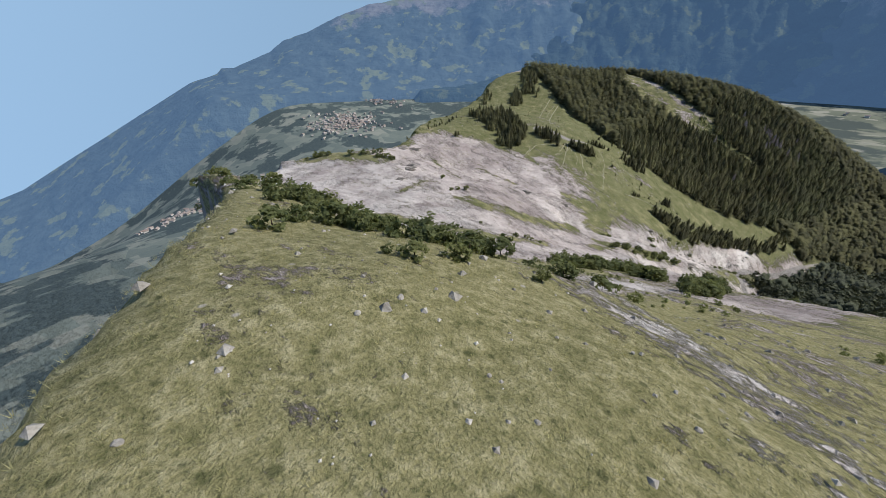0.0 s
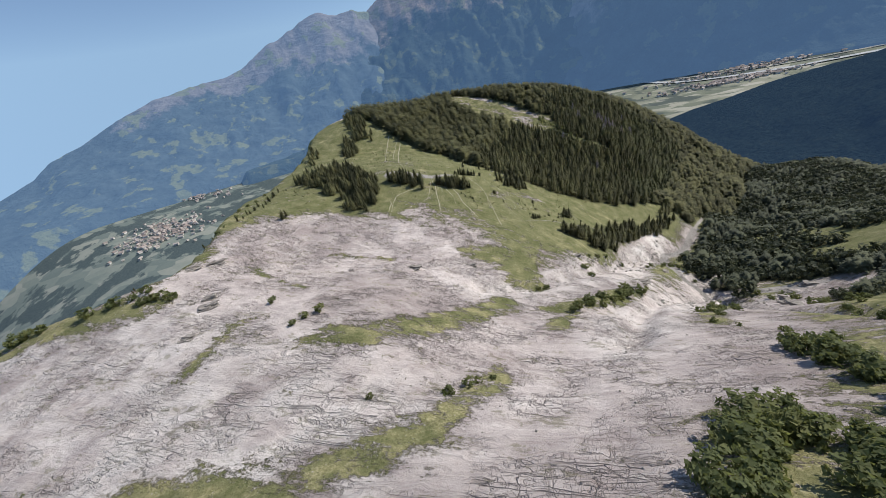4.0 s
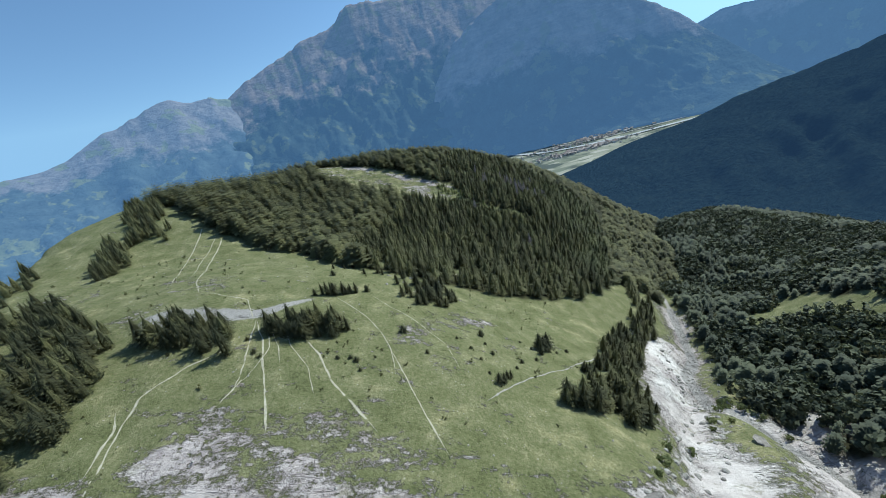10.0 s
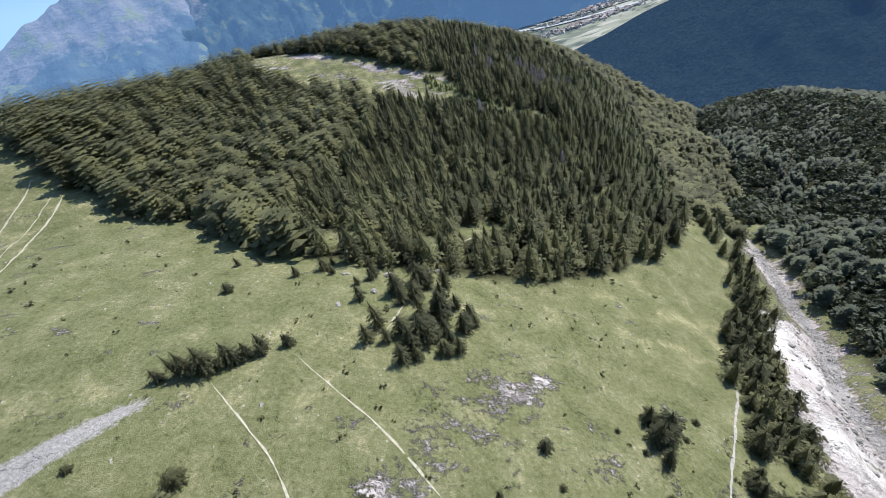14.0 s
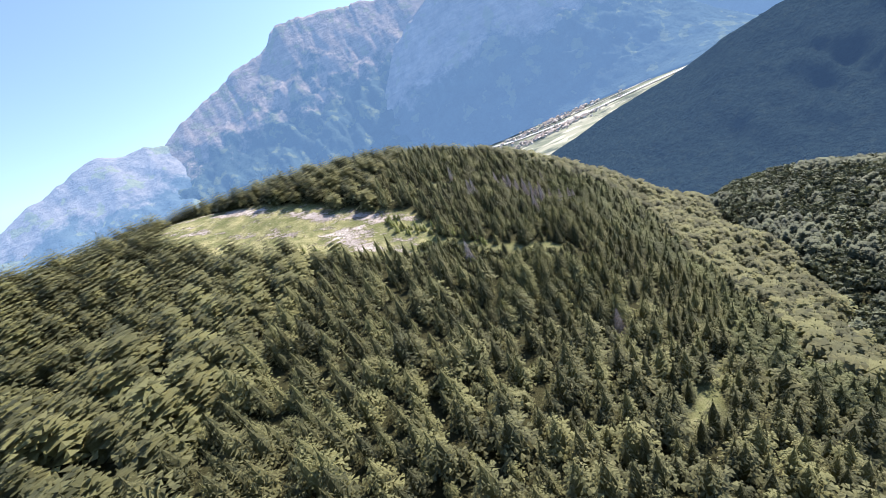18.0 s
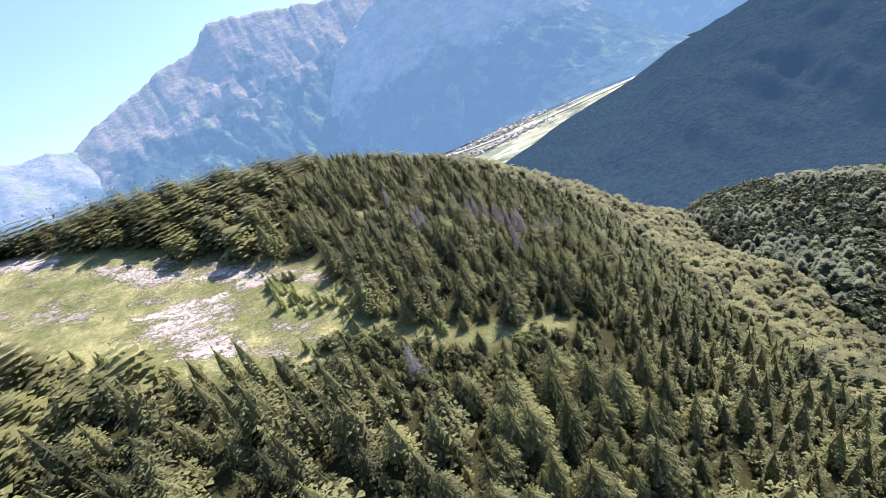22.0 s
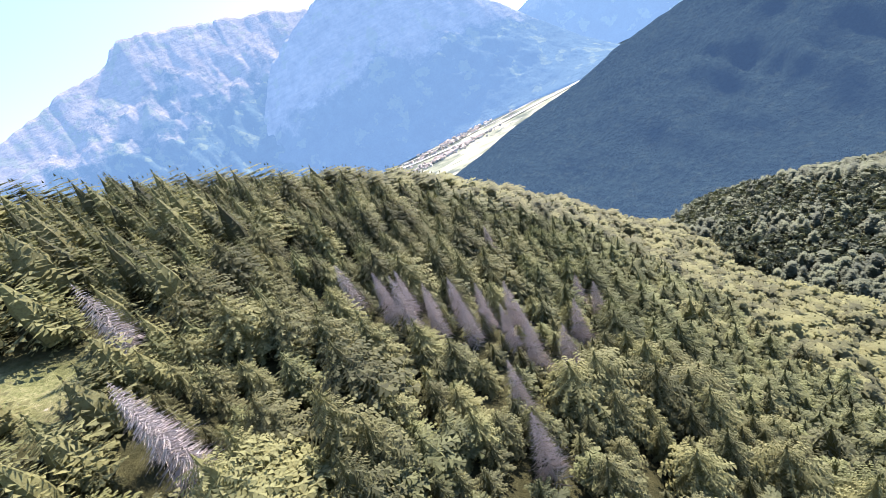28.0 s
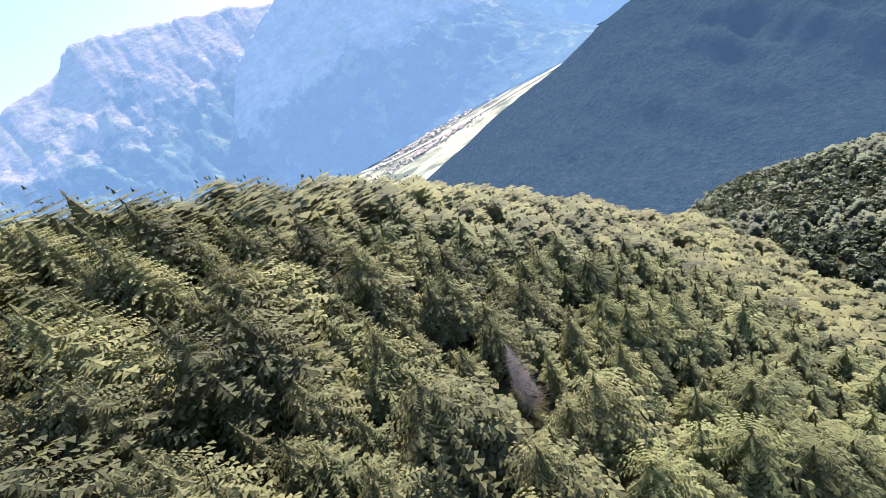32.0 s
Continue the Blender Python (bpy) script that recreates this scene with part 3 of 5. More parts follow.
float_layer(ground_mesh, "washed", np.maximum(fresh, np.maximum(0.42 * washed * (GY < 450), 0.75 * smooth(13, 6, near([(82, 452), (92, 474), (104, 500), (112, 516)], GX, GY)))))
float_layer(ground_mesh, "shaded_litter", soften(soften(wood_mask(GX, GY).astype(float))))
float_layer(ground_mesh, "dry", 0.5 + 0.6 * fbm(GX / 45, GY / 45, 4, 91) - 0.10 * inside(GLADE, GX, GY) + 0.45 * smooth(150, 110, GY) - 0.26 * smooth(300, 360, GY) * (1 - inside(GLADE, GX, GY)))
scree = smooth(1.0, 0.0, near([(-125, 428), (-100, 431), (-88, 432), (-80, 441), (-73, 449)], GX, GY) / np.interp(GX, [-125, -73], [17, 2.5]))
scree = np.maximum(scree, 0.62 * smooth(1, 0.1, near([(-53, 347), (-42, 349), (-13, 356), (3, 364), (16, 379)], GX, GY) / 3.2))
scree = np.maximum(scree, 0.55 * smooth(1, 0.1, near([(-35, 355), (-20, 364), (-2, 385)], GX, GY) / 2.0))
scree = np.maximum(scree, smooth(1, 0.2, near(GULLY, GX, GY) / np.where(GY < 600, 5.5, 3)) * (GY > 190) * (GY < 720))
scree = np.maximum(scree, smooth(1, 0.2, near([(150, 400), (175, 402), (206, 401)], GX, GY) / 9))
float_layer(ground_mesh, "scree", soften(scree))
fall = np.interp(GY, EDGE_Y, EDGE_X) - GX
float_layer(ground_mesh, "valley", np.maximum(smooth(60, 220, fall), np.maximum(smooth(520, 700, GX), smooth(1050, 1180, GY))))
tagged(new("ground", ground_mesh), "alpine slope of dry turf and pale cracked limestone", "ground", kind="structure")


# ---- mountains round the valley ----
def mountain(name, eye, profile, near_r, far_r, foot_z, material, label, seed, rough=0.16, cols=420, rows=90):
    """A range seen from eye: its skyline as (bearing, height angle) in degrees; near_r and far_r are the distances of foot and crest."""
    az = np.radians(np.linspace(profile[0][0], profile[-1][0], cols))
    el = np.interp(np.degrees(az), [p[0] for p in profile], [p[1] for p in profile])
    v = np.linspace(-0.2, 1.2, rows)[:, None]
    crest = eye[2] + far_r * np.tan(np.radians(el))[None, :]
    foot = np.minimum(foot_z, crest - 40)
    spur = fbm(az[None, :] * 7 + seed + v * 1.1, v * 1.6 + seed, 4, seed)
    fine = fbm(az[None, :] * 24 + seed, v * 9 + az[None, :] * 3, 5, seed + 3)
    up = np.clip(v, 0, 1)
    shape = up ** 1.3
    h = foot + (crest - foot) * shape
    lift = (crest - foot) * np.sin(np.pi * np.clip(up, 0, 1)) * rough * (spur * 1.8 + fine * 1.5)
    jag = (crest - foot) * 0.03 * fbm(az[None, :] * 70, v * 0 + seed, 4, seed + 9) * smooth(0.7, 1.0, up)
    h = h + lift + jag
    h = np.where(v > 1, h - (v - 1) * (crest - foot) * 1.4, h)
    h = np.where(v < 0, h + v * 2500, h)
    r = near_r + (far_r - near_r) * v + (far_r - near_r) * 0.18 * spur * np.sin(np.pi * np.clip(up, 0, 1))
    X, Y = eye[0] + r * np.sin(az)[None, :], eye[1] + r * np.cos(az)[None, :]
    me = mesh_from(name, np.stack([X, Y, h], -1).reshape(-1, 3), grid_faces(cols, rows)[:, ::-1], material, True)
    float_layer(me, "high", np.broadcast_to(up, h.shape) * smooth(-20, 900, h) * 1.2)
    return tagged(new(name, me), label, "mountain", kind="structure")


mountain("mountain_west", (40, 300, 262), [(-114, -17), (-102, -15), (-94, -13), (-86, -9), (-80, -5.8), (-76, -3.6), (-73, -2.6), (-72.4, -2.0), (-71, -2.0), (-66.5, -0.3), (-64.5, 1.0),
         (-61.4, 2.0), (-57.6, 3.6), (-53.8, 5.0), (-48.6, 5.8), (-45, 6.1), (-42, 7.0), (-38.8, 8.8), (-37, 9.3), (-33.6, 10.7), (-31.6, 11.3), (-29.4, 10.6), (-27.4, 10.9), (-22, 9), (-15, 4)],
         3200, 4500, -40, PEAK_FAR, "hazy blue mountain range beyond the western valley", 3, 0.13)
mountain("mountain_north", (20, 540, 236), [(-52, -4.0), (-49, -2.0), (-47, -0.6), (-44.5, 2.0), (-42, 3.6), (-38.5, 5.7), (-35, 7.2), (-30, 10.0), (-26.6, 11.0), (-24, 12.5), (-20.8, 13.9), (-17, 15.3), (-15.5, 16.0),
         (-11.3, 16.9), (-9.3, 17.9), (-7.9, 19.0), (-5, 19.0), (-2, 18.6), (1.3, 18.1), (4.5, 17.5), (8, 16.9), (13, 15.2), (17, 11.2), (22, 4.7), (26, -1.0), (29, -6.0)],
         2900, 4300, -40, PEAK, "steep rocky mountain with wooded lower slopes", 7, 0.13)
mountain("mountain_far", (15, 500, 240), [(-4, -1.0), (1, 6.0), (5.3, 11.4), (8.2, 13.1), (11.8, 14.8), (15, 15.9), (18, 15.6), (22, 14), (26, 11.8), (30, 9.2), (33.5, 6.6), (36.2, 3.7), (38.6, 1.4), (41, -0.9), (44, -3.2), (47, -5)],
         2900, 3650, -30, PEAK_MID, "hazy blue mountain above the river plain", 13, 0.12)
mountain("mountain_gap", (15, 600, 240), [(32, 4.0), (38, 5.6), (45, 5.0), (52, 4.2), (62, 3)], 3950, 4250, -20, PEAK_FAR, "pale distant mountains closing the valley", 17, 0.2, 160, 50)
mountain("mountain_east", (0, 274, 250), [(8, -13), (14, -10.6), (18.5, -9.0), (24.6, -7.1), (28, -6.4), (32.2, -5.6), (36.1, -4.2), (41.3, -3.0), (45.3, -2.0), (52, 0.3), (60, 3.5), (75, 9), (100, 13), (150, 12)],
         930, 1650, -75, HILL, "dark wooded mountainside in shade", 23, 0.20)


# ---- river and far villages ----
def ribbon(name, line, width, lift, material, label, category, step=2.0, seed=1, ragged=0.3):
    """A strip draped over the ground."""
    pts = []
    for (ax, ay), (bx, by) in zip(line[:-1], line[1:]):
        n = max(2, int(math.hypot(bx - ax, by - ay) / step))
        pts += [(ax + (bx - ax) * t / n, ay + (by - ay) * t / n) for t in range(n)]
    pts = np.array(pts + [line[-1]], float)
    for _ in range(3):
        pts[1:-1] = (pts[:-2] + 2 * pts[1:-1] + pts[2:]) / 4
    pts = pts + np.stack([fbm(pts[:, 0] / 6, pts[:, 1] / 6, 3, seed), fbm(pts[:, 0] / 6, pts[:, 1] / 6, 3, seed + 5)], 1) * min(width * 1.6, 3)
    d = np.gradient(pts, axis=0)
    nrm = np.stack([-d[:, 1], d[:, 0]], 1) / (np.hypot(d[:, 0], d[:, 1])[:, None] + 1e-9)
    w = width * 0.5 * (1 + ragged * 2 * fbm(np.arange(len(pts)) / 2.3, np.zeros(len(pts)) + seed, 3, seed))
    if width < 10:
        w = w * np.clip(np.minimum(np.arange(len(pts)), np.arange(len(pts))[::-1]) / 7, 0.12, 1)
    rows = [pts + nrm * (w * k)[:, None] for k in (-1, -0.4, 0.4, 1)]
    v = np.stack(rows, 1).reshape(-1, 2)
    z = ground_z(v[:, 0], v[:, 1]) + lift
    me = mesh_from(name, np.c_[v, z], grid_faces(4, len(pts)), material, True)
    return tagged(new(name, me), label, category, kind="structure")


river_k = Mat("river_water", 0.25, 0.5)
river_k.colour(river_k.ramp(river_k.noise(0.02, 3), [(0.35, (0.50, 0.52, 0.52)), (0.65, (0.66, 0.66, 0.65))]))
RIVER = [(15 + r * math.sin(radians(b)), 450 + r * math.cos(radians(b))) for b, r in
         ((4, 3380), (7, 3260), (9, 3060), (11, 2880), (14.5, 2730), (20, 2660), (26, 2690), (32, 2790), (38, 2900), (44, 3020), (52, 3300), (60, 3600))]
ribbon("river", RIVER, 40, 5.0, river_k.m, "pale glacial river winding through the plain", "river", 40, 3, 0.1)
road_k = Mat("far_road", 0.9)
road_k.colour(road_k.ramp(road_k.noise(0.05, 2), [(0.3, (0.28, 0.28, 0.28)), (0.7, (0.40, 0.39, 0.37))]))
ribbon("road", [(x * 1.035 + 10, y * 1.035 + 20) for x, y in RIVER], 15, 5.0, road_k.m, "grey valley road beside the river", "road", 40, 9, 0.0)


# ---- trees ----
LEAN = Matrix.Rotation(radians(8.6), 3, Vector((0.972, 0.235, 0.0)))


def crown_profile(f, taper):
    """Reach of the boughs at height f: full in the lower half, closing to a rounded tip."""
    return (min(1.0, (f + 0.14) / 0.34) ** 0.6 * (1 - f ** 2.2) ** 0.8) ** (taper / 0.55) + 0.03


def spruce_shape(rng, tiers, arms, height=1.0, width=0.19, taper=0.9, droop=0.35, bare=0.06):
    """Crown of unit height: whorls of drooping, folded sprays. Returns vertices and triangles."""
    V, F = [], []
    for t in range(tiers):
        f = t / (tiers - 1)
        z = bare + (0.97 - bare) * f ** 0.93
        reach = 1.0 * width * crown_profile(f, taper) * (0.9 + 0.25 * rng.random())
        n = max(4, int(arms * (1 - 0.55 * f)))
        turn = rng.random() * 6.28
        for a in range(n):
            az = turn + 6.2832 * (a + 0.5 * (rng.random() - 0.5)) / n
            L = reach * (0.72 + 0.5 * rng.random())
            drop = L * droop * (0.6 + 0.8 * rng.random()) * (1.25 - f)
            wd = L * (0.34 + 0.2 * rng.random()) * (1 + 0.5 * f)
            ca, sa = math.cos(az), math.sin(az)
            b = len(V)
            zz = z + 0.02 * (rng.random() - 0.5)

            def at(r, s, h):
                V.append((ca * r - sa * s, sa * r + ca * s, h))

            at(0.0, 0, zz + 0.25 * drop)
            at(L * 0.55, wd, zz - 0.75 * drop)
            at(L * 0.62, 0, zz - 0.15 * drop)
            at(L * 0.5, -wd, zz - 0.75 * drop)
            at(L, 0, zz - 0.85 * drop)
            at(L * 0.86, wd * 0.55, zz - 1.15 * drop)
            at(L * 0.84, -wd * 0.55, zz - 1.15 * drop)
            F += [(b, b + 1, b + 2), (b, b + 2, b + 3), (b + 2, b + 5, b + 4), (b + 2, b + 4, b + 6)]
    b = len(V)
    V += [(0.012, 0, 0.93), (-0.008, 0.01, 0.93), (-0.008, -0.01, 0.93), (0, 0, 1.0)]
    F += [(b, b + 1, b + 3), (b + 1, b + 2, b + 3), (b + 2, b, b + 3)]
    return np.array(V), np.array(F)


def feathery_shape(rng, tiers, arms, width=0.2, taper=0.75, droop=0.3, bare=0.06, leaf=0.5, sprays=3):
    """Crown of unit height whose boughs carry pairs of small needle sprays."""
    V, F = [], []
    for t in range(tiers):
        f = t / (tiers - 1)
        z0 = bare + (0.97 - bare) * f ** 0.95
        reach = 1.0 * width * crown_profile(f, taper)
        n = max(4, int(arms * (1 - 0.5 * f)))
        turn = rng.random() * 6.28
        for a in range(n):
            az = turn + 6.2832 * (a + 0.7 * (rng.random() - 0.5)) / n
            L = reach * (0.6 + 0.65 * rng.random())
            drop = L * droop * (0.4 + rng.random()) * (1.2 - f)
            z = z0 + 0.03 * (rng.random() - 0.5)
            ca, sa = math.cos(az), math.sin(az)
            for q in range(sprays):
                s = 0.34 + 0.66 * q / (sprays - 1)
                r, h = L * s, z - drop * s * s + 0.1 * drop
                w = L * leaf * (1.15 - 0.75 * s) * (0.6 + 0.7 * rng.random())
                root = 0.72 if sprays < 6 else 0.86
                for side in (-1, 1):
                    b = len(V)
                    k = 0.5 + 0.5 * rng.random()
                    V += [(ca * r * root, sa * r * root, h + 0.06 * L), (ca * r - sa * side * w * 0.12, sa * r + ca * side * w * 0.12, h - 0.05 * L),
                          (ca * (r * 0.9 + w * 0.35 * k) - sa * side * w, sa * (r * 0.9 + w * 0.35 * k) + ca * side * w, h - 0.22 * w - 0.02 * rng.random())]
                    F.append((b, b + 1, b + 2))
    # the dense inner crown: a solid core added to block light through the sprays
    b = len(V)
    V += [(k * width * math.cos(1.047 * q), k * width * math.sin(1.047 * q), h) for k, h in ((0.40, bare + 0.03), (0.36, 0.52)) for q in range(6)] + [(0, 0, 0.92)]
    F += [(b + q, b + (q + 1) % 6, b + 6 + q) for q in range(6)] + [(b + (q + 1) % 6, b + 6 + (q + 1) % 6, b + 6 + q) for q in range(6)] + [(b + 6 + q, b + 6 + (q + 1) % 6, b + 12) for q in range(6)]
    b = len(V)
    V += [(0.012, 0, 0.92), (-0.008, 0.01, 0.92), (-0.008, -0.01, 0.92), (0, 0, 1.0)]
    F += [(b, b + 1, b + 3), (b + 1, b + 2, b + 3), (b + 2, b, b + 3)]
    return np.array(V), np.array(F)


def leafy_shape(rng, clumps=26, per=14, size=0.13):
    """Broad crown of unit height and width: clumps of small leaf faces with gaps."""
    V, F = [], []
    for _ in range(clumps):
        d = Vector((rng.gauss(0, 1), rng.gauss(0, 1), rng.gauss(0, 1))).normalized()
        r = 0.30 + 0.17 * rng.random()
        c = Vector((d.x * r * 1.1, d.y * r * 1.1, 0.52 + d.z * r * 0.95))
        for _ in range(per):
            p = c + Vector((rng.gauss(0, 0.075), rng.gauss(0, 0.075), rng.gauss(0, 0.065)))
            n = (d + Vector((rng.gauss(0, 0.6), rng.gauss(0, 0.6), rng.gauss(0.4, 0.6)))).normalized()
            u = n.orthogonal().normalized()
            w = n.cross(u)
            s = size * (0.45 + 0.6 * rng.random())
            b = len(V)
            k = rng.random() * 6.28
            for q in range(3):
                a = k + q * 2.094 + rng.random() * 0.7
                V.append(tuple(p + (u * math.cos(a) + w * math.sin(a)) * s))
            F.append((b, b + 1, b + 2))
    return np.array(V), np.array(F)


def trunk_shape(r=0.016, top=0.9, sides=6):
    a = np.arange(sides) / sides * 6.2832
    V = [(r * 1.6 * math.cos(t), r * 1.6 * math.sin(t), -0.06) for t in a] + [(r * math.cos(t), r * math.sin(t), 0.05) for t in a] + [(0.15 * r * math.cos(t), 0.15 * r * math.sin(t), top) for t in a]
    F = []
    for k in range(2):
        for s in range(sides):
            p, q = k * sides + s, k * sides + (s + 1) % sides
            F += [(p, q, q + sides), (p, q + sides, p + sides)]
    return np.array(V), np.array(F)


def dead_shape(rng, tiers=12, arms=6):
    """Bare twigs of a dead conifer round a thin inner stem."""
    V = [(0.006, 0, 0.10), (-0.003, 0.005, 0.10), (-0.003, -0.005, 0.10), (0, 0, 0.97)]
    F = [(0, 1, 3), (1, 2, 3), (2, 0, 3)]
    for t in range(tiers):
        f = t / (tiers - 1)
        for a in range(arms):
            az = rng.random() * 6.28
            L = 0.24 * (1.05 - f) ** 0.8 * (0.5 + 0.7 * rng.random())
            z = 0.15 + 0.8 * f
            ca, sa = math.cos(az), math.sin(az)
            b = len(V)
            w = 0.0032
            V += [(0, 0, z + w), (0, 0, z - w), (ca * L, sa * L, z - L * 0.35), (ca * L * 0.5 - sa * L * 0.35, sa * L * 0.5 + ca * L * 0.35, z - L * 0.3),
                  (ca * L * 0.5 + sa * L * 0.35, sa * L * 0.5 - ca * L * 0.35, z - L * 0.35), (ca * L * 0.32, sa * L * 0.32, z - L * 0.06), (ca * L * 0.32, sa * L * 0.32, z - L * 0.13)]
            F += [(b, b + 1, b + 2), (b + 5, b + 6, b + 3), (b + 5, b + 6, b + 4)]
    return np.array(V), np.array(F)


def scatter(name, shapes, x, y, size, material, label, category, seed, sink=0.0, plump=None):
    """Many copies of a few shapes joined into one object of kind stuff."""
    rng = np.random.default_rng(seed)
    lean = np.array(LEAN)
    z = ground_z(x, y) - sink
    VV, FF, TT, count = [], [], [], 0
    pick = rng.integers(0, len(shapes), len(x))
    spin = rng.random(len(x)) * 6.2832
    fat = (0.85 + 0.35 * rng.random(len(x))) * (1.0 if plump is None else plump)
    for k, (V, F) in enumerate(shapes):
        who = np.nonzero(pick == k)[0]
        if not len(who):
            continue
        c, s = np.cos(spin[who])[:, None], np.sin(spin[who])[:, None]
        q = np.stack([(V[:, 0] * c - V[:, 1] * s) * fat[who][:, None], (V[:, 0] * s + V[:, 1] * c) * fat[who][:, None], np.broadcast_to(V[:, 2], (len(who), len(V)))], -1)
        q = (q * size[who][:, None, None]) @ lean.T + np.stack([x[who], y[who], z[who]], -1)[:, None, :]
        VV.append(q.reshape(-1, 3))
        TT.append(np.repeat(rng.random(len(who)), len(V)))
        FF.append((F[None] + (np.arange(len(who)) * len(V))[:, None, None]).reshape(-1, 3) + count)
        count += len(who) * len(V)
    me = mesh_from(name, np.vstack(VV), np.vstack(FF), material)
    float_layer(me, "tone", np.concatenate(TT))
    return tagged(new(name, me), label, category, kind="stuff")


def jitter_grid(x0, x1, y0, y1, step, seed):
    rng = np.random.default_rng(seed)
    xs, ys = np.meshgrid(np.arange(x0, x1, step), np.arange(y0, y1, step))
    x = (xs + (rng.random(xs.shape) - 0.5) * step * 0.95).ravel()
    y = (ys + (rng.random(xs.shape) - 0.5) * step * 0.95).ravel()
    return x, y


rnd = random.Random(5)
SPRUCE_FINE = [feathery_shape(rnd, 28, 13, 0.20, 0.62, 0.3, leaf=0.28, sprays=6), feathery_shape(rnd, 27, 13, 0.23, 0.55, 0.3, leaf=0.27, sprays=6),
               feathery_shape(rnd, 28, 12, 0.18, 0.66, 0.3, leaf=0.30, sprays=6), feathery_shape(rnd, 25, 13, 0.26, 0.5, 0.25, leaf=0.27, sprays=6)]
SPRUCE_HALF = [feathery_shape(rnd, 12, 8, 0.21, 0.6, leaf=0.46, sprays=3), feathery_shape(rnd, 12, 8, 0.25, 0.52, leaf=0.46, sprays=3), feathery_shape(rnd, 13, 7, 0.18, 0.64, leaf=0.5, sprays=3)]
SPRUCE_CLUMP = [feathery_shape(rnd, 17, 10, 0.20, 0.6, 0.3, leaf=0.30, sprays=4), feathery_shape(rnd, 16, 10, 0.24, 0.52, 0.3, leaf=0.29, sprays=4), feathery_shape(rnd, 17, 9, 0.18, 0.64, 0.3, leaf=0.32, sprays=4)]
SPRUCE_MID = [spruce_shape(rnd, 9, 7, width=0.22, taper=0.55, droop=0.25), spruce_shape(rnd, 8, 7, width=0.26, taper=0.48, droop=0.25), spruce_shape(rnd, 9, 6, width=0.20, taper=0.6, droop=0.25), spruce_shape(rnd, 8, 7, width=0.29, taper=0.44, droop=0.25)]
LARCH = [feathery_shape(rnd, 24, 12, 0.23, 0.46, 0.1, 0.1, 0.24, 7), feathery_shape(rnd, 23, 12, 0.26, 0.40, 0.1, 0.1, 0.23, 7), feathery_shape(rnd, 24, 11, 0.21, 0.50, 0.15, 0.1, 0.25, 7)]
LARCH_HALF = [feathery_shape(rnd, 14, 9, 0.24, 0.5, 0.16, 0.12, 0.40, 4), feathery_shape(rnd, 14, 9, 0.21, 0.56, 0.16, 0.12, 0.40, 4)]
LEAFY = [leafy_shape(rnd, 16, 10, 0.155), leafy_shape(rnd, 15, 10, 0.16), leafy_shape(rnd, 16, 10, 0.155)]
BUSHY = [leafy_shape(rnd, 24, 20, 0.105), leafy_shape(rnd, 22, 22, 0.11)]
SCRUB = [leafy_shape(rnd, 18, 12, 0.14), leafy_shape(rnd, 16, 12, 0.15)]
DEAD_CROWN = dead_shape(rnd, 30, 13)

# the main wood
gully_x = lambda v: np.interp(v, [p[1] for p in GULLY], [p[0] for p in GULLY])
fx, fy = jitter_grid(-330, 440, 480, 1060, 5.7, 3)
SNAGS = [(66, 792), (71, 790), (75, 792), (78, 788), (73, 786), (83, 789), (87, 787), (93, 788), (105, 785), (118, 802), (119, 797), (92, 783), (77, 784), (82, 783), (88, 781), (89, 775), (94, 773),
         (80, 765), (77, 755), (42, 766), (44, 762), (36, 785), (110, 828), (60, 640), (20, 690)]
ok = wood_mask(fx, fy) & (fx < gully_x(fy)) & (ground_z(fx, fy, False) > -60)
for a, c in SNAGS:
    ok &= np.hypot(fx - a, fy - c) > 4.0
fx, fy = fx[ok], fy[ok]
hgt = 12.6 * (0.58 + 0.85 * np.random.default_rng(4).random(len(fx)) ** 1.2)
for a, c in SNAGS:
    hgt = hgt * np.where(np.hypot(fx - a, fy - c) < 7, 0.78, 1)
strip = near([(0, 708), (22, 700), (38, 696), (58, 700), (72, 706)], fx, fy)
hgt = np.where((strip < 13) & (fy < np.interp(fx, [0, 22, 38, 57, 72], [716, 709, 705, 709, 714])), hgt * 0.5, hgt)
hgt = np.maximum(hgt, 4.5) * (1 - 0.17 * smooth(725, 770, fy))
lane = near([(10, 560), (35, 640), (60, 700), (110, 860)], fx, fy)
close = (lane < np.where(fy > 730, 42, 24)) & (fy > 640) & (fy < 860)
half = ~close & (lane < 90) & (fy < 870)
rest = ~close & ~half
pale = fbm(fx / 40, fy / 40, 3, 97) + 0.72 * smooth(40, 140, fx) - 0.45 > 0.12
for tag, sel, shapes, mat, lab in (
        ("spruce_forest_near", close & ~pale, SPRUCE_FINE, SPRUCE, "dense dark green spruce forest on the slope"),
        ("larch_forest_near", close & pale, LARCH, YOUNG, "dense light green larch and spruce forest"),
        ("spruce_forest_middle", half & ~pale, SPRUCE_HALF, SPRUCE, "dense dark green spruce forest above the glade"),
        ("larch_forest_middle", half & pale, LARCH_HALF, YOUNG, "light green larches between the spruces"),
        ("spruce_forest", rest & ~pale, SPRUCE_MID, SPRUCE, "dense dark spruce forest covering the hill"),
        ("larch_forest", rest & pale, SPRUCE_MID, SPRUCE, "green conifers on the lower hill")):
    scatter(tag, shapes, fx[sel], fy[sel], hgt[sel], mat, lab, "forest", 7, 0.4, (np.where(fy[sel] > 640, 1.22, 1.4) + 0.38 * smooth(725, 770, fy[sel])) * (1.15 if shapes is SPRUCE_MID else 1.0))
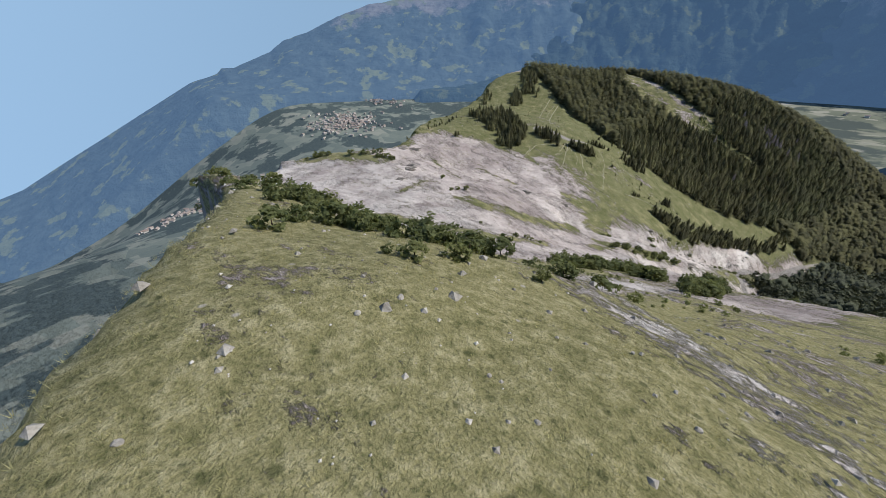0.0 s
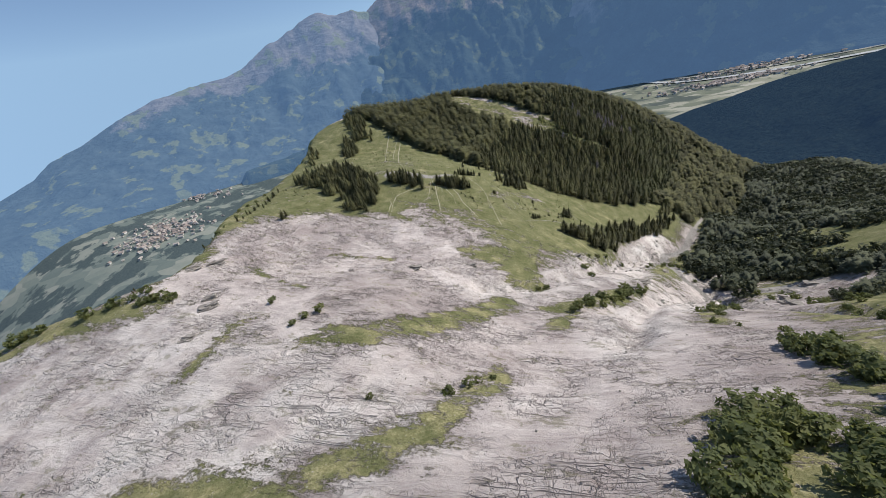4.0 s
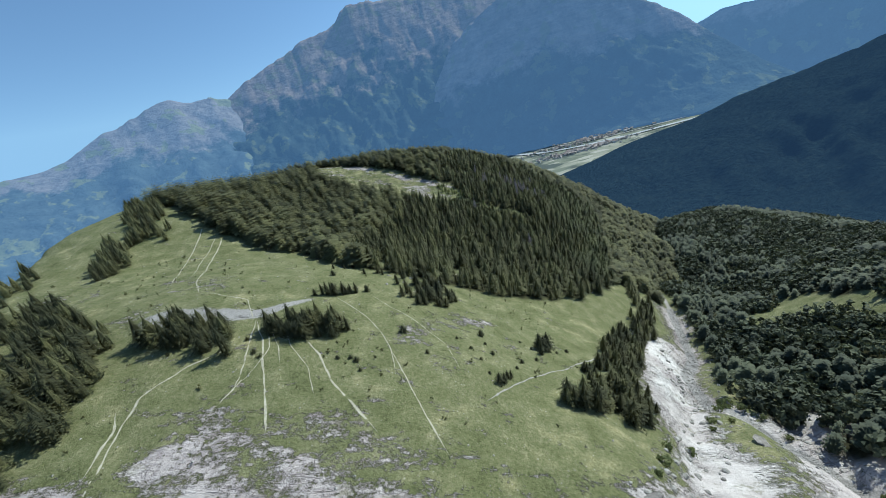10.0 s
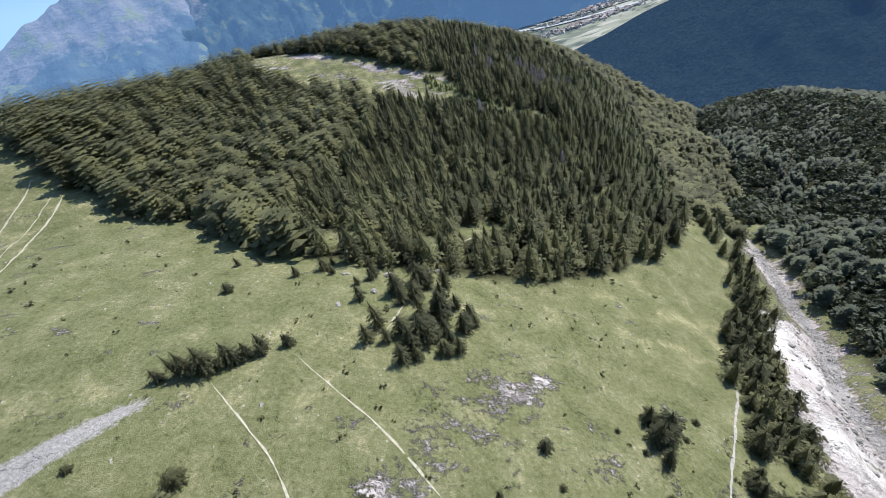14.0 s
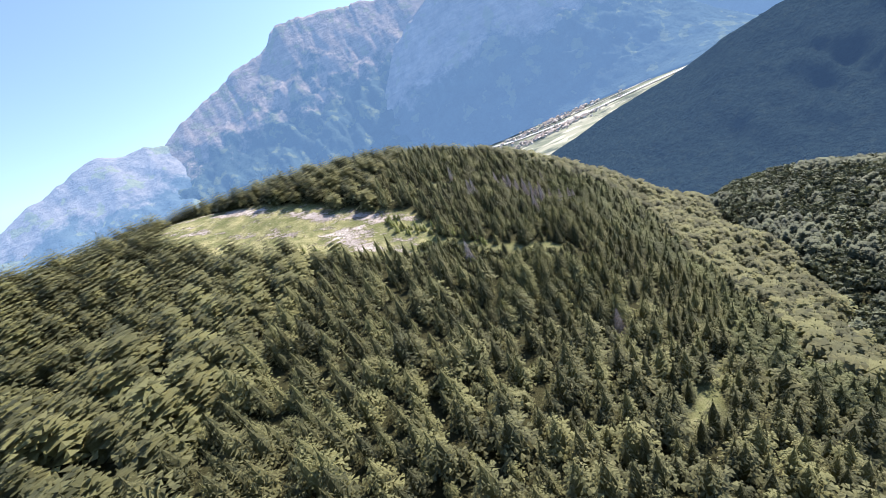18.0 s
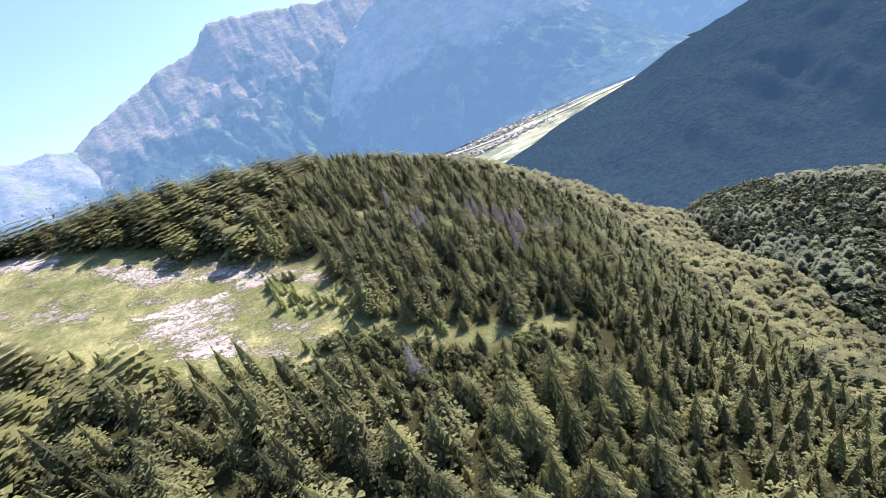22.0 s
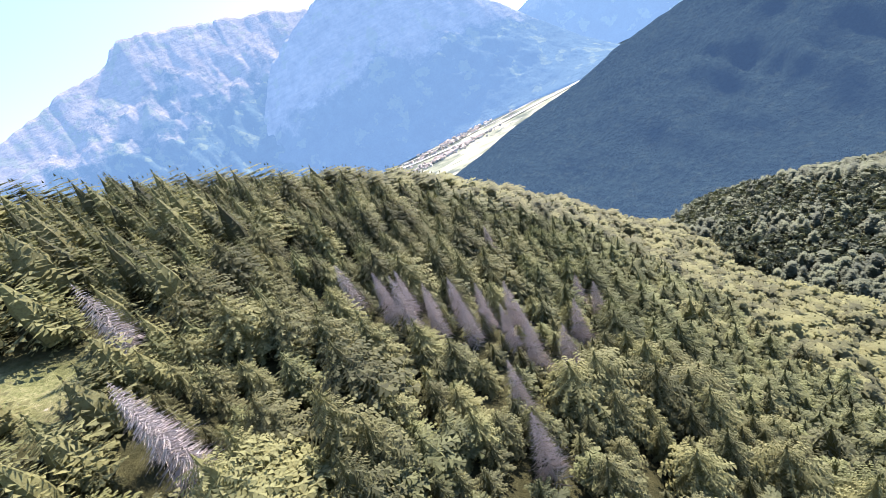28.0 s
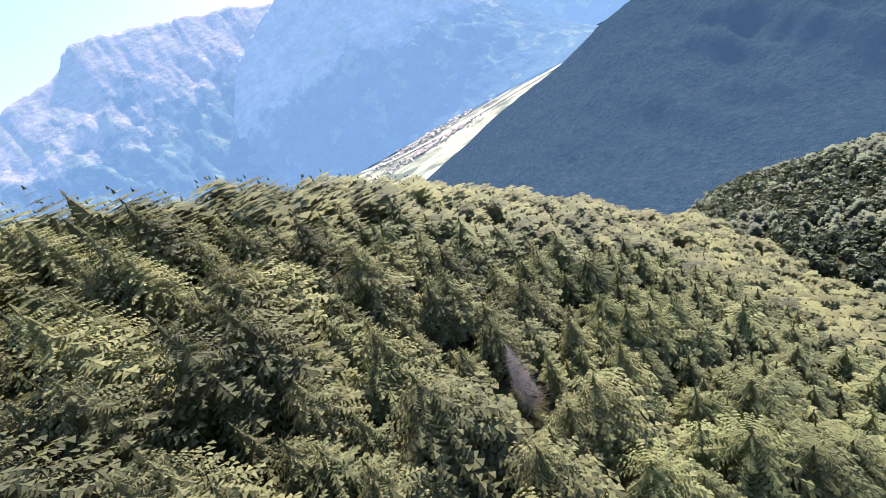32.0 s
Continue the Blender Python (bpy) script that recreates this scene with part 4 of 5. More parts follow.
ftx, fty, fth = fx[close], fy[close], hgt[close]
scatter("forest_trunks", [trunk_shape(0.013, 0.5)], ftx, fty, fth, BARK, "bare trunks standing among the conifers", "tree trunks", 8, 0.4)

# young spruces in the gaps of the nearest wood
ux, uy = jitter_grid(-20, 170, 640, 860, 4.4, 23)
under = wood_mask(ux, uy) & (ux < gully_x(uy)) & (near([(10, 560), (35, 640), (60, 700), (110, 860)], ux, uy) < 45) & (np.random.default_rng(24).random(len(ux)) < 0.8)
ux, uy = ux[under], uy[under]
scatter("forest_undergrowth", SPRUCE_CLUMP, ux, uy, np.random.default_rng(25).uniform(2.0, 6.0, len(ux)) + 1.3 * smooth(725, 770, uy), SPRUCE, "young spruces filling the gaps between taller trees", "undergrowth", 26, 0.3, 1.5)

# shorter conifers closing the stand on the last slope
ex, ey = jitter_grid(20, 190, 725, 900, 6.4, 31)
extra = wood_mask(ex, ey) & (ex < gully_x(ey))
for a, c in SNAGS:
    extra &= np.hypot(ex - a, ey - c) > 4.5
ex, ey = ex[extra], ey[extra]
scatter("conifer_infill", SPRUCE_CLUMP + LARCH_HALF, ex, ey, np.random.default_rng(32).uniform(6.0, 9.5, len(ex)), YOUNG, "shorter light green conifers between the spruces", "young trees", 33, 0.4, 1.6)

# the wood across the gully
hx, hy = jitter_grid(120, 640, 250, 1060, 6.9, 13)
ok = wood_mask(hx, hy) & (hx > gully_x(hy))
hx, hy = hx[ok], hy[ok]
hs = 9.5 * (0.6 + 0.7 * np.random.default_rng(14).random(len(hx)))
leafy = fbm(hx / 30, hy / 30, 3, 99) > -0.06
scatter("mixed_forest_leafy", LEAFY, hx[leafy], hy[leafy], hs[leafy], HILLSIDE, "broadleaf trees on the slope across the gully", "forest", 15, 0.8)
scatter("mixed_forest_conifer", SPRUCE_MID, hx[~leafy], hy[~leafy], hs[~leafy] * 1.25, HILLSIDE, "conifers on the slope across the gully", "forest", 16, 0.4, 1.4)


def conifer(kind, shape, tint, label):
    """A single conifer of unit height: trunk and crown."""
    root = tagged(new(kind), label, "tree")
    for nm, (V, F), mt in (("trunk", trunk_shape(), BARK), ("crown", shape, tint)):
        ob = new(nm, mesh_from(nm, V, F, mt))
        ob.parent = root
    return root


def broadleaf(kind, shape, label, category):
    root = tagged(new(kind), label, category)
    for nm, (V, F), mt in (("stem", trunk_shape(0.03, 0.6), BARK), ("foliage", shape, LEAVES)):
        ob = new(nm, mesh_from(nm, V, F, mt))
        ob.parent = root
    return root


def plant(first, used, x, y, size, fat=1.0, lean=True, sink=0.3):
    """Stands the thing, or a copy of it, at a place on the slope."""
    z = float(ground_z(x, y)) - sink
    m = Matrix.Translation((x, y, z)) @ (LEAN.to_4x4() if lean else Matrix()) @ pose(0, 0, 0, 0, 0, rnd.uniform(0, 360)) @ Matrix.Diagonal((size * fat, size * fat, size, 1))
    if not used:
        first.matrix_basis = m
        return first
    o = copy_thing(first, Matrix())
    o.matrix_basis = m
    return o


# ---- single trees, bushes and stones ----
def along(line, n, width, seed):
    """n places scattered round a polyline."""
    r = random.Random(seed)
    seg = [math.dist(a, b) for a, b in zip(line[:-1], line[1:])]
    out = []
    for k in range(n):
        s = (k + r.random()) / n * sum(seg)
        for (ax, ay), (bx, by), L in zip(line[:-1], line[1:], seg):
            if s <= L:
                break
            s -= L
        t = min(1, s / max(L, 1e-6))
        a, d = r.random() * 6.28, width * math.sqrt(r.random())
        out.append((ax + (bx - ax) * t + d * math.cos(a), ay + (by - ay) * t + d * math.sin(a)))
    return out


CLUMPS = [("spruces above the slab", [(-218, 428), (-180, 402), (-150, 384), (-126, 369)], 30, 13, 11.5),
          ("spruces above the slab", [(-162, 420), (-138, 402)], 16, 8, 10.5),
          ("spruce clump in the pasture", [(-123, 420), (-94, 412)], 22, 8, 10.5),
          ("spruce clump beside the paths", [(-80, 421), (-68, 419), (-57, 424)], 22, 4, 8.5),
          ("spruce row above the scree", [(-73, 453), (-62, 458), (-53, 464)], 14, 2, 6.5),
          ("spruces below the wood", [(-36, 466), (-20, 473), (-28, 494)], 42, 8, 9.0),
          ("spruces below the wood", [(-60, 488), (-46, 500), (-40, 482)], 9, 5, 5.5),
          ("spruces on the gully rim", [(24, 406), (46, 414), (60, 434)], 26, 6, 10.5),
          ("spruces on the gully rim", [(56, 452), (72, 489), (103, 523), (124, 562)], 36, 6, 11),
          ("spruces on the gully rim", [(53, 457), (37, 438), (47, 430), (46, 423), (44, 413), (52, 413)], 14, 4, 9.0),
          ("spruces on the gully rim", [(66, 455), (80, 480), (96, 510), (110, 540)], 20, 4, 9.5),
          ("young spruces below the wood", [(-75, 498), (-40, 508), (-10, 522), (12, 524)], 34, 9, 4.2),
          ("spruces in the pasture corner", [(17, 440), (23, 454)], 8, 3, 9),
          ("spruces in the pasture corner", [(-4, 409), (3, 412)], 5, 2, 5.0),
          ("spruces above the slab", [(-205, 450), (-160, 425), (-138, 400), (-128, 378)], 44, 10, 11.5),
          ("spruces on the ridge edge", [(-206, 319), (-203, 340), (-214, 366), (-226, 390)], 18, 4, 4.5),
          ("spruces on the ridge edge", [(-176, 222), (-190, 230), (-196, 262), (-204, 300)], 14, 4, 3.2),
          ("spruces on the slab", [(-178, 336), (-172, 332)], 3, 3, 6.5),
          ("spruces on the slab", [(-143, 359), (-134, 362)], 7, 3, 6.5)]
kinds = [conifer("spruce_tree", SPRUCE_CLUMP[k], SPRUCE, "dark green spruce with drooping branches") for k in range(3)]
used = [0, 0, 0]
for c, (group, line, n, width, size) in enumerate(CLUMPS):
    for q, (x, y) in enumerate(along(line, n, width, 40 + c)):
        k = (q + c) % 3
        ob = plant(kinds[k], used[k], x, y, size * rnd.uniform(0.6, 1.3), rnd.uniform(1.1, 1.6))
        used[k] += 1
        tagged(ob, ("tall" if size > 7.5 else "small") + " dark green spruce, one of the " + group, group=group)

RIM = [(30, 412), (40, 425), (52, 436), (60, 452), (74, 478), (86, 500)]
extra = along([(-218, 428), (-180, 402), (-150, 384), (-126, 369)], 110, 14, 90) + along([(-205, 450), (-160, 425), (-138, 400), (-128, 378)], 70, 12, 290) + along([(-213, 555), (-240, 590), (-262, 628)], 100, 13, 91) + along([(56, 452), (72, 489), (103, 523), (124, 562), (140, 620)], 60, 8, 92) + along([(24, 406), (46, 414), (60, 434)], 14, 6, 95) + along([(-212, 504), (-226, 545)], 50, 10, 96) + along([(-238, 470), (-262, 520)], 12, 6, 99) + along([(-123, 420), (-94, 412)], 14, 8, 97) + along([(-80, 421), (-57, 424)], 14, 4, 98)
extra += along(RIM, 40, 5, 199)
ext_x, ext_y = np.array(extra).T
scatter("spruce_thicket", SPRUCE_HALF, ext_x, ext_y, np.random.default_rng(93).uniform(7, 13, len(extra)), SPRUCE, "close-grown dark spruces at the edge of the pasture", "spruces", 94, 0.4, 1.5)

extra = along([(-12, 744), (-8, 728), (-1, 721), (10, 722)], 34, 4.5, 190) + along([(10, 722), (16, 719), (24, 713), (29, 706)], 26, 4, 191) + along([(-60, 716), (-20, 702), (5, 704)], 18, 3, 192)
ext_x, ext_y = np.array(extra).T
scatter("glade_thicket", SPRUCE_CLUMP, ext_x, ext_y, np.random.default_rng(193).uniform(1.8, 6.5, len(extra)), LEAVES, "young trees growing into the glade", "thicket", 194, 0.3, 1.5)

extra = along([(-6, 702), (14, 697), (30, 692), (46, 693), (62, 698)], 150, 8, 195)
ext_x, ext_y = np.array(extra).T
scatter("young_broadleaf_growth", BUSHY + SPRUCE_CLUMP, ext_x, ext_y, np.random.default_rng(196).uniform(2.2, 5.0, len(extra)), YOUNG, "bright green young trees beside the open strip", "young trees", 197, 0.4, 1.2)

SMALL = [(-62, 433), (-35, 429), (-5, 442), (-26, 417), (-55, 427), (-78, 435), (-55, 407), (-49, 407), (-47, 402), (-51, 408), (-2, 427), (-4, 434), (-15, 432), (-10, 427),
         (-7, 420), (-5, 412), (16, 434), (34, 455), (16, 444), (-87, 414), (-82, 407), (-74, 483), (9, 428), (6, 421), (12, 449), (28, 449)]
seedling = conifer("young_spruce", SPRUCE_CLUMP[1], SPRUCE, "young bushy spruce alone in the pasture")
for q, (x, y) in enumerate(SMALL):
    big = (x, y) in ((-62, 433), (-35, 429), (-5, 442), (-74, 483))
    tagged(plant(seedling, q, x, y, rnd.uniform(3.6, 4.4) if big else rnd.uniform(1.5, 2.6), rnd.uniform(1.7, 2.3)), group="young spruces in the pasture")

BUSHES = [("bushes across the first slope", [(66, 14), (63, 18), (58, 21), (60, 23), (64, 22), (58, 28), (69, 25), (73, 24), (75, 26), (77, 26), (78, 29), (77, 32), (80, 32), (52, 60), (82, 36), (65, 24), (62, 25),
           (67, 27), (71, 28), (74, 30), (61, 20), (68, 23)], 2.6),
          ("bushes on the crest", [(31, 30), (34, 32), (21, 29), (40, 32), (42, 33), (41, 26), (36, 37), (40, 39), (39, 42), (43, 46), (45, 50), (37, 32), (48, 31), (-2, 45), (10, 34), (0, 33), (-14, 37), (-30, 40), (52, 26)], 3.4),
          ("bushes below the crest", [(60, 53), (56, 64), (53, 76), (70, 42), (64, 58), (62, 39), (6, 51), (5, 59), (8, 74), (17, 74), (19, 77), (12, 70), (88, 44), (87, 33), (83, 42)], 2.6),
          ("small bushes in the turf", [(81, 18), (82, 22), (88, 26), (79, 17), (20, 79), (23, 81), (6, 84), (-1, 85), (-12, 76), (17, 115), (29, 121), (40, 94), (52, 97), (1, 69), (28, 94), (99, 121), (70, 81), (69, 34), (68, 36), (71, 35), (74, 37), (76, 39)], 1.5),
          ("bushes on the slab", [(-102, 227), (-26, 177), (-2, 192), (4, 198), (-79, 211), (-78, 217), (-74, 223), (-6, 186), (0, 195), (98, 244), (90, 292), (99, 305), (103, 300), (127, 395), (95, 304), (115, 328), (111, 322), (85, 289), (91, 282), (88, 254), (103, 294), (98, 300), (33, 355), (38, 351), (35, 358), (8, 304), (12, 307), (82, 262)], 3.4),
          ("bushes on the slab edge", [(-235, 184), (-229, 191), (-224, 194), (-217, 197), (-193, 205), (-183, 213), (-176, 217), (-168, 215), (-174, 223), (-155, 221), (-161, 221), (-165, 219)], 5.6),
          ("bushes on the turf tongue", along([(30, 266), (44, 288), (60, 314)], 18, 4, 73), 4.2),
          ("thicket below the first slope", along([(46, 130), (54, 155), (66, 182), (76, 170), (70, 150)], 46, 6, 74), 5.6),
          ("thicket beside the ravine", along([(92, 225), (95, 190), (93, 165), (92, 135)], 44, 6, 75), 5.6),
          ("bushes beside the gully", [(44, 388), (50, 398), (88, 432), (84, 425), (112, 446), (108, 452), (118, 440), (62, 404), (100, 445), (96, 430), (38, 380), (120, 428)], 4.2),
          ("bushes in the ravine", along([(130, 240), (150, 300), (165, 350), (150, 400)], 22, 10, 76), 4.0),
          ("bushes on the ridge edge", along([(-262, 186), (-190, 224), (-205, 300), (-236, 380)], 22, 4, 77), 2.4)]
shrubs = [broadleaf("bush", BUSHY[k], "low green leafy bush on the slope", "bush") for k in range(2)]
used = [0, 0]
for c, (group, spots, size) in enumerate(BUSHES):
    for q, (x, y) in enumerate(spots):
        k = q % 2
        tagged(plant(shrubs[k], used[k], x, y, size * rnd.uniform(0.55, 1.2), rnd.uniform(1.0, 1.5), False, 0.25 * size * 0.4), "green leafy bush, one of the " + group, group=group)
        used[k] += 1

far = (along([(-205, 112), (-150, 108), (-100, 101), (-50, 97), (-20, 101), (20, 116)], 84, 6, 71) + along([(-193, 82), (-134, 78), (-100, 60), (-44, 40)], 80, 10, 174)
       + along([(-134, 88), (-74, 80), (-24, 93), (-9, 94)], 30, 5, 175) + along([(-225, 150), (-215, 120), (-190, 85)], 24, 6, 176))
far_x, far_y = np.array(far).T
scatter("ledge_scrub", SCRUB, far_x, far_y, np.random.default_rng(177).uniform(1.6, 3.8, len(far)), LEAVES, "green scrub along the ledge above the slab", "scrub", 178, 0.3, 1.25)

snag = tagged(new("dead_tree"), "grey dead conifer with bare twigs among green trees", "tree", group="dead trees in the wood")
for nm, (V, F), mt in (("trunk", trunk_shape(0.008, 0.98), DEAD), ("bare_crown", DEAD_CROWN, DEAD)):
    ob = new(nm, mesh_from(nm, V, F, mt))
    ob.parent = snag
for q, (x, y) in enumerate(SNAGS):
    plant(snag, q, x, y, rnd.uniform(12.5, 15.5), rnd.uniform(1.0, 1.3))

# ---- paths trodden by cattle, and the brook ----
path_k = Mat("trodden_earth", 0.95, 0.1)
path_k.colour(path_k.ramp(path_k.noise(1.3, 4, 0.7), [(0.3, (0.26, 0.24, 0.17)), (0.5, (0.40, 0.37, 0.28)), (0.7, (0.54, 0.51, 0.42))])).bump(path_k.noise(4, 4), 0.5, 0.1)
stone_k = Mat("brook_stones", 0.8, 0.2)
stone_k.colour(stone_k.ramp(stone_k.noise(1.0, 5, 0.75), [(0.3, (0.17, 0.155, 0.135)), (0.5, (0.33, 0.31, 0.28)), (0.7, (0.50, 0.48, 0.44))])).bump(stone_k.noise(2.5, 4), 0.8, 0.2)
PATHS = [([(-186, 568), (-178, 540), (-171, 517), (-160, 491), (-150, 470)], 1.0), ([(-167, 555), (-158, 525), (-152, 508), (-136, 470), (-124, 452)], 1.1),
         ([(-172, 556), (-162, 520), (-150, 488)], 0.7), ([(-89, 427), (-84, 404), (-82, 390), (-86, 380)], 0.7), ([(-89, 427), (-82, 414), (-77, 401), (-67, 374)], 0.9),
         ([(-68, 416), (-62, 409), (-54, 395), (-39, 377)], 1.0), ([(-39, 416), (-33, 402), (-28, 389), (-20, 371)], 0.6), ([(-112, 383), (-108, 377), (-105, 363)], 0.9),
         ([(-65, 452), (-50, 437), (-43, 426), (-39, 417), (-36, 403)], 0.55), ([(-52, 460), (-40, 449), (-31, 440), (-19, 425), (-15, 410)], 0.5),
         ([(-83, 422), (-78, 410), (-79, 402), (-84, 385)], 0.6), ([(-76, 421), (-72, 412), (-63, 401), (-58, 388)], 0.45), ([(-82, 422), (-75, 410), (-72, 402)], 0.5),
         ([(-90, 427), (-100, 445), (-120, 452)], 0.7), ([(-35, 470), (-20, 520), (-5, 543)], 1.0), ([(-92, 408), (-101, 401), (-108, 388), (-107, 379), (-103, 364), (-101, 352)], 0.8)]
for q, (line, w) in enumerate(PATHS):
    ribbon("footpath", line, 0.6 * w, 0.10, path_k.m, "narrow trodden cattle path through the turf", "path", 0.9, 20 + q, 0.95)
ribbon("brook", [(62, 478), (57, 470), (45, 455), (27, 433), (9, 416), (1, 407), (-8, 396)], 0.55, 0.12, stone_k.m, "stony brook bed beside the pasture", "brook", 0.9, 60, 0.95)

# ---- stones ----
def boulder(name, seed, label):
    bm = bmesh.new()
    bmesh.ops.create_icosphere(bm, subdivisions=2, radius=0.5)
    for v in bm.verts:
        n = noise.noise(v.co * 2.3 + Vector((seed, 0, 0))) * 0.35 + noise.noise(v.co * 5 + Vector((0, seed, 0))) * 0.12
        v.co *= 1 + n
        v.co.z *= 0.62
    me = bpy.data.meshes.new(name)
    bm.to_mesh(me)
    bm.free()
    me.materials.append(stone_k.m)
    return tagged(new(name, me), label, "boulder")


rocks = [boulder("boulder", 3.1 + k, "pale grey limestone boulder lying in the turf") for k in range(3)]
used = [0, 0, 0]
places = [(86, 9), (93, 11), (101, 16), (87, -1), (86, 12), (97, 20), (96, 10), (116, 65), (90, 30), (105, 40)]
places += along([(100, 20), (75, 45), (40, 50), (55, 90), (100, 60)], 46, 16, 81) + along([(30, 370), (60, 395), (80, 425), (100, 470), (110, 500)], 90, 9, 84) + along([(130, 440), (128, 405), (100, 360), (80, 320), (140, 400), (200, 402)], 80, 12, 82) + along([(-50, 480), (-20, 520)], 14, 10, 83)
for q, (x, y) in enumerate(places):
    k = q % 3
    s = rnd.uniform(0.15, 0.45) if y < 130 else rnd.uniform(0.8, 2.6)
    z = float(ground_z(x, y))
    m = Matrix.Translation((x, y, z + 0.05 * s)) @ pose(0, 0, 0, rnd.uniform(-20, 20), rnd.uniform(-20, 20), rnd.uniform(0, 360)) @ Matrix.Diagonal((s * rnd.uniform(0.8, 1.4), s, s, 1))
    ob = rocks[k] if not used[k] else rocks[k].copy()
    if used[k]:
        scene.collection.objects.link(ob)
    used[k] += 1
    ob.matrix_basis = m
    tagged(ob, group="boulders on the slope")

# rubble in the ravine and on the scree, and stones in the turf
chip = np.array([(1, 0, 0), (-1, 0.2, 0), (0.1, 1, 0), (0, -1, 0.1), (0, 0, 0.8), (0, 0.1, -0.6)]) * 0.5
chip_f = np.array([(0, 2, 4), (2, 1, 4), (1, 3, 4), (3, 0, 4), (2, 0, 5), (1, 2, 5), (3, 1, 5), (0, 3, 5)])
rg = np.random.default_rng(31)
sx, sy = rg.uniform(-230, 210, 60000), rg.uniform(-20, 600, 60000)
dens = np.where(near(GULLY, sx, sy) < 14, 0.5, 0.0) + 0.12 * rock_mask(sx, sy) + np.where(sy < 120, 0.22, 0.02)
take = rg.random(60000) < dens
sx, sy = sx[take], sy[take]
scatter("loose_stones", [(chip, chip_f)], sx, sy, 0.25 + 0.8 * rg.random(len(sx)) ** 3 * np.where(near(GULLY, sx, sy) < 16, 2.2, 1.0), stone_k.m, "loose pale stones strewn over turf and rock", "stones", 32, -0.02)

# grass tussocks on the first slope, and herbs over the pasture
blade = []
blade_n = 6
for q in range(blade_n):
    a = q * 2.4
    blade += [(0.10 * math.cos(a), 0.10 * math.sin(a), 0), (0.10 * math.cos(a + 0.5), 0.10 * math.sin(a + 0.5), 0), (0.42 * math.cos(a + 0.2), 0.42 * math.sin(a + 0.2), 0.55 + 0.2 * math.sin(q * 5))]
tuft = (np.array(blade), np.arange(3 * blade_n).reshape(-1, 3))
TURFGRASS = needle_material("tussock_grass", (0.250, 0.245, 0.115), (0.440, 0.410, 0.215), 0.5)
tx, ty = np.concatenate((rg.uniform(40, 150, 26000), rg.uniform(-60, 190, 14000))), np.concatenate((rg.uniform(-25, 60, 26000), rg.uniform(-25, 125, 14000)))
take = (rock_mask(tx, ty) < 0.4) & (tx > np.interp(ty, EDGE_Y, EDGE_X) - 6)
tx, ty = tx[take], ty[take]
scatter("tussock_grass", [tuft], tx, ty, 0.18 + 0.4 * rg.random(len(tx)) ** 2, TURFGRASS, "dry yellow-green grass tussocks", "grass", 33, 0.02)
tx, ty = rg.uniform(-260, 110, 30000), rg.uniform(300, 570, 30000)
take = (rock_mask(tx, ty) < 0.3) & (rg.random(30000) < 0.25 + 2.2 * np.maximum(0, fbm(tx / 12, ty / 12, 3, 111)))
tx, ty = tx[take], ty[take]
scatter("pasture_herbs", [tuft], tx, ty, 0.35 + 0.9 * rg.random(len(tx)) ** 4, LEAVES, "low green herbs dotted over the pasture", "herbs", 34, 0.02)

tx, ty = rg.uniform(-230, 70, 5200), rg.uniform(345, 540, 5200)
take = (rock_mask(tx, ty) < 0.3) & ~wood_mask(tx, ty) & (rg.random(5200) < 0.05 + 0.9 * np.maximum(0, fbm(tx / 26, ty / 26, 3, 115)))
scatter("pasture_shrubs", [leafy_shape(rnd, 8, 7, 0.24)], tx[take], ty[take], 0.45 + 0.9 * rg.random(take.sum()) ** 2, SPRUCE, "small dark shrubs dotted over the pasture", "shrubs", 39, 0.05, 1.3)

tx, ty = rg.uniform(-170, 14, 9000), rg.uniform(695, 815, 9000)
take = inside(GLADE, tx, ty) & (rg.random(9000) < 0.2 + 2.5 * np.maximum(0, fbm(tx / 10, ty / 10, 3, 113)))
scatter("glade_herbs", [tuft], tx[take], ty[take], 0.3 + 1.1 * rg.random(take.sum()) ** 3, LEAVES, "low green herbs and seedlings on the glade", "herbs", 36, 0.02)
turfstone_k = Mat("weathered_limestone", 0.9, 0.15)
turfstone_k.colour(turfstone_k.ramp(turfstone_k.noise(1.4, 5, 0.7), [(0.3, (0.36, 0.33, 0.30)), (0.5, (0.54, 0.51, 0.47)), (0.7, (0.70, 0.67, 0.63))]))
sx, sy = rg.uniform(-90, 150, 16000), rg.uniform(-15, 100, 16000)
take = (rg.random(16000) < 0.05 + 1.8 * np.maximum(0, fbm(sx / 12, sy / 12, 3, 117))) & (sx > np.interp(sy, EDGE_Y, EDGE_X))
scatter("turf_stones", [(chip, chip_f)], sx[take], sy[take], 0.10 + (0.30 + 0.75 * smooth(60, 10, sx[take])) * rg.random(take.sum()) ** 3, turfstone_k.m, "small white stones scattered in the turf", "stones", 37, -0.02)

# low shrubs on the first slope
bx, by = rg.uniform(-130, 170, 5000), rg.uniform(18, 135, 5000)
take = (fbm(bx / 14, by / 14, 3, 121) > 0.04) & (rg.random(5000) < 0.38) & (bx > np.interp(by, EDGE_Y, EDGE_X))
bx, by = bx[take], by[take]
scatter("low_shrubs", SCRUB, bx, by, 0.5 + 1.4 * rg.random(len(bx)) ** 2, LEAVES, "low green shrubs dotted over the first slope", "shrubs", 122, 0.2)


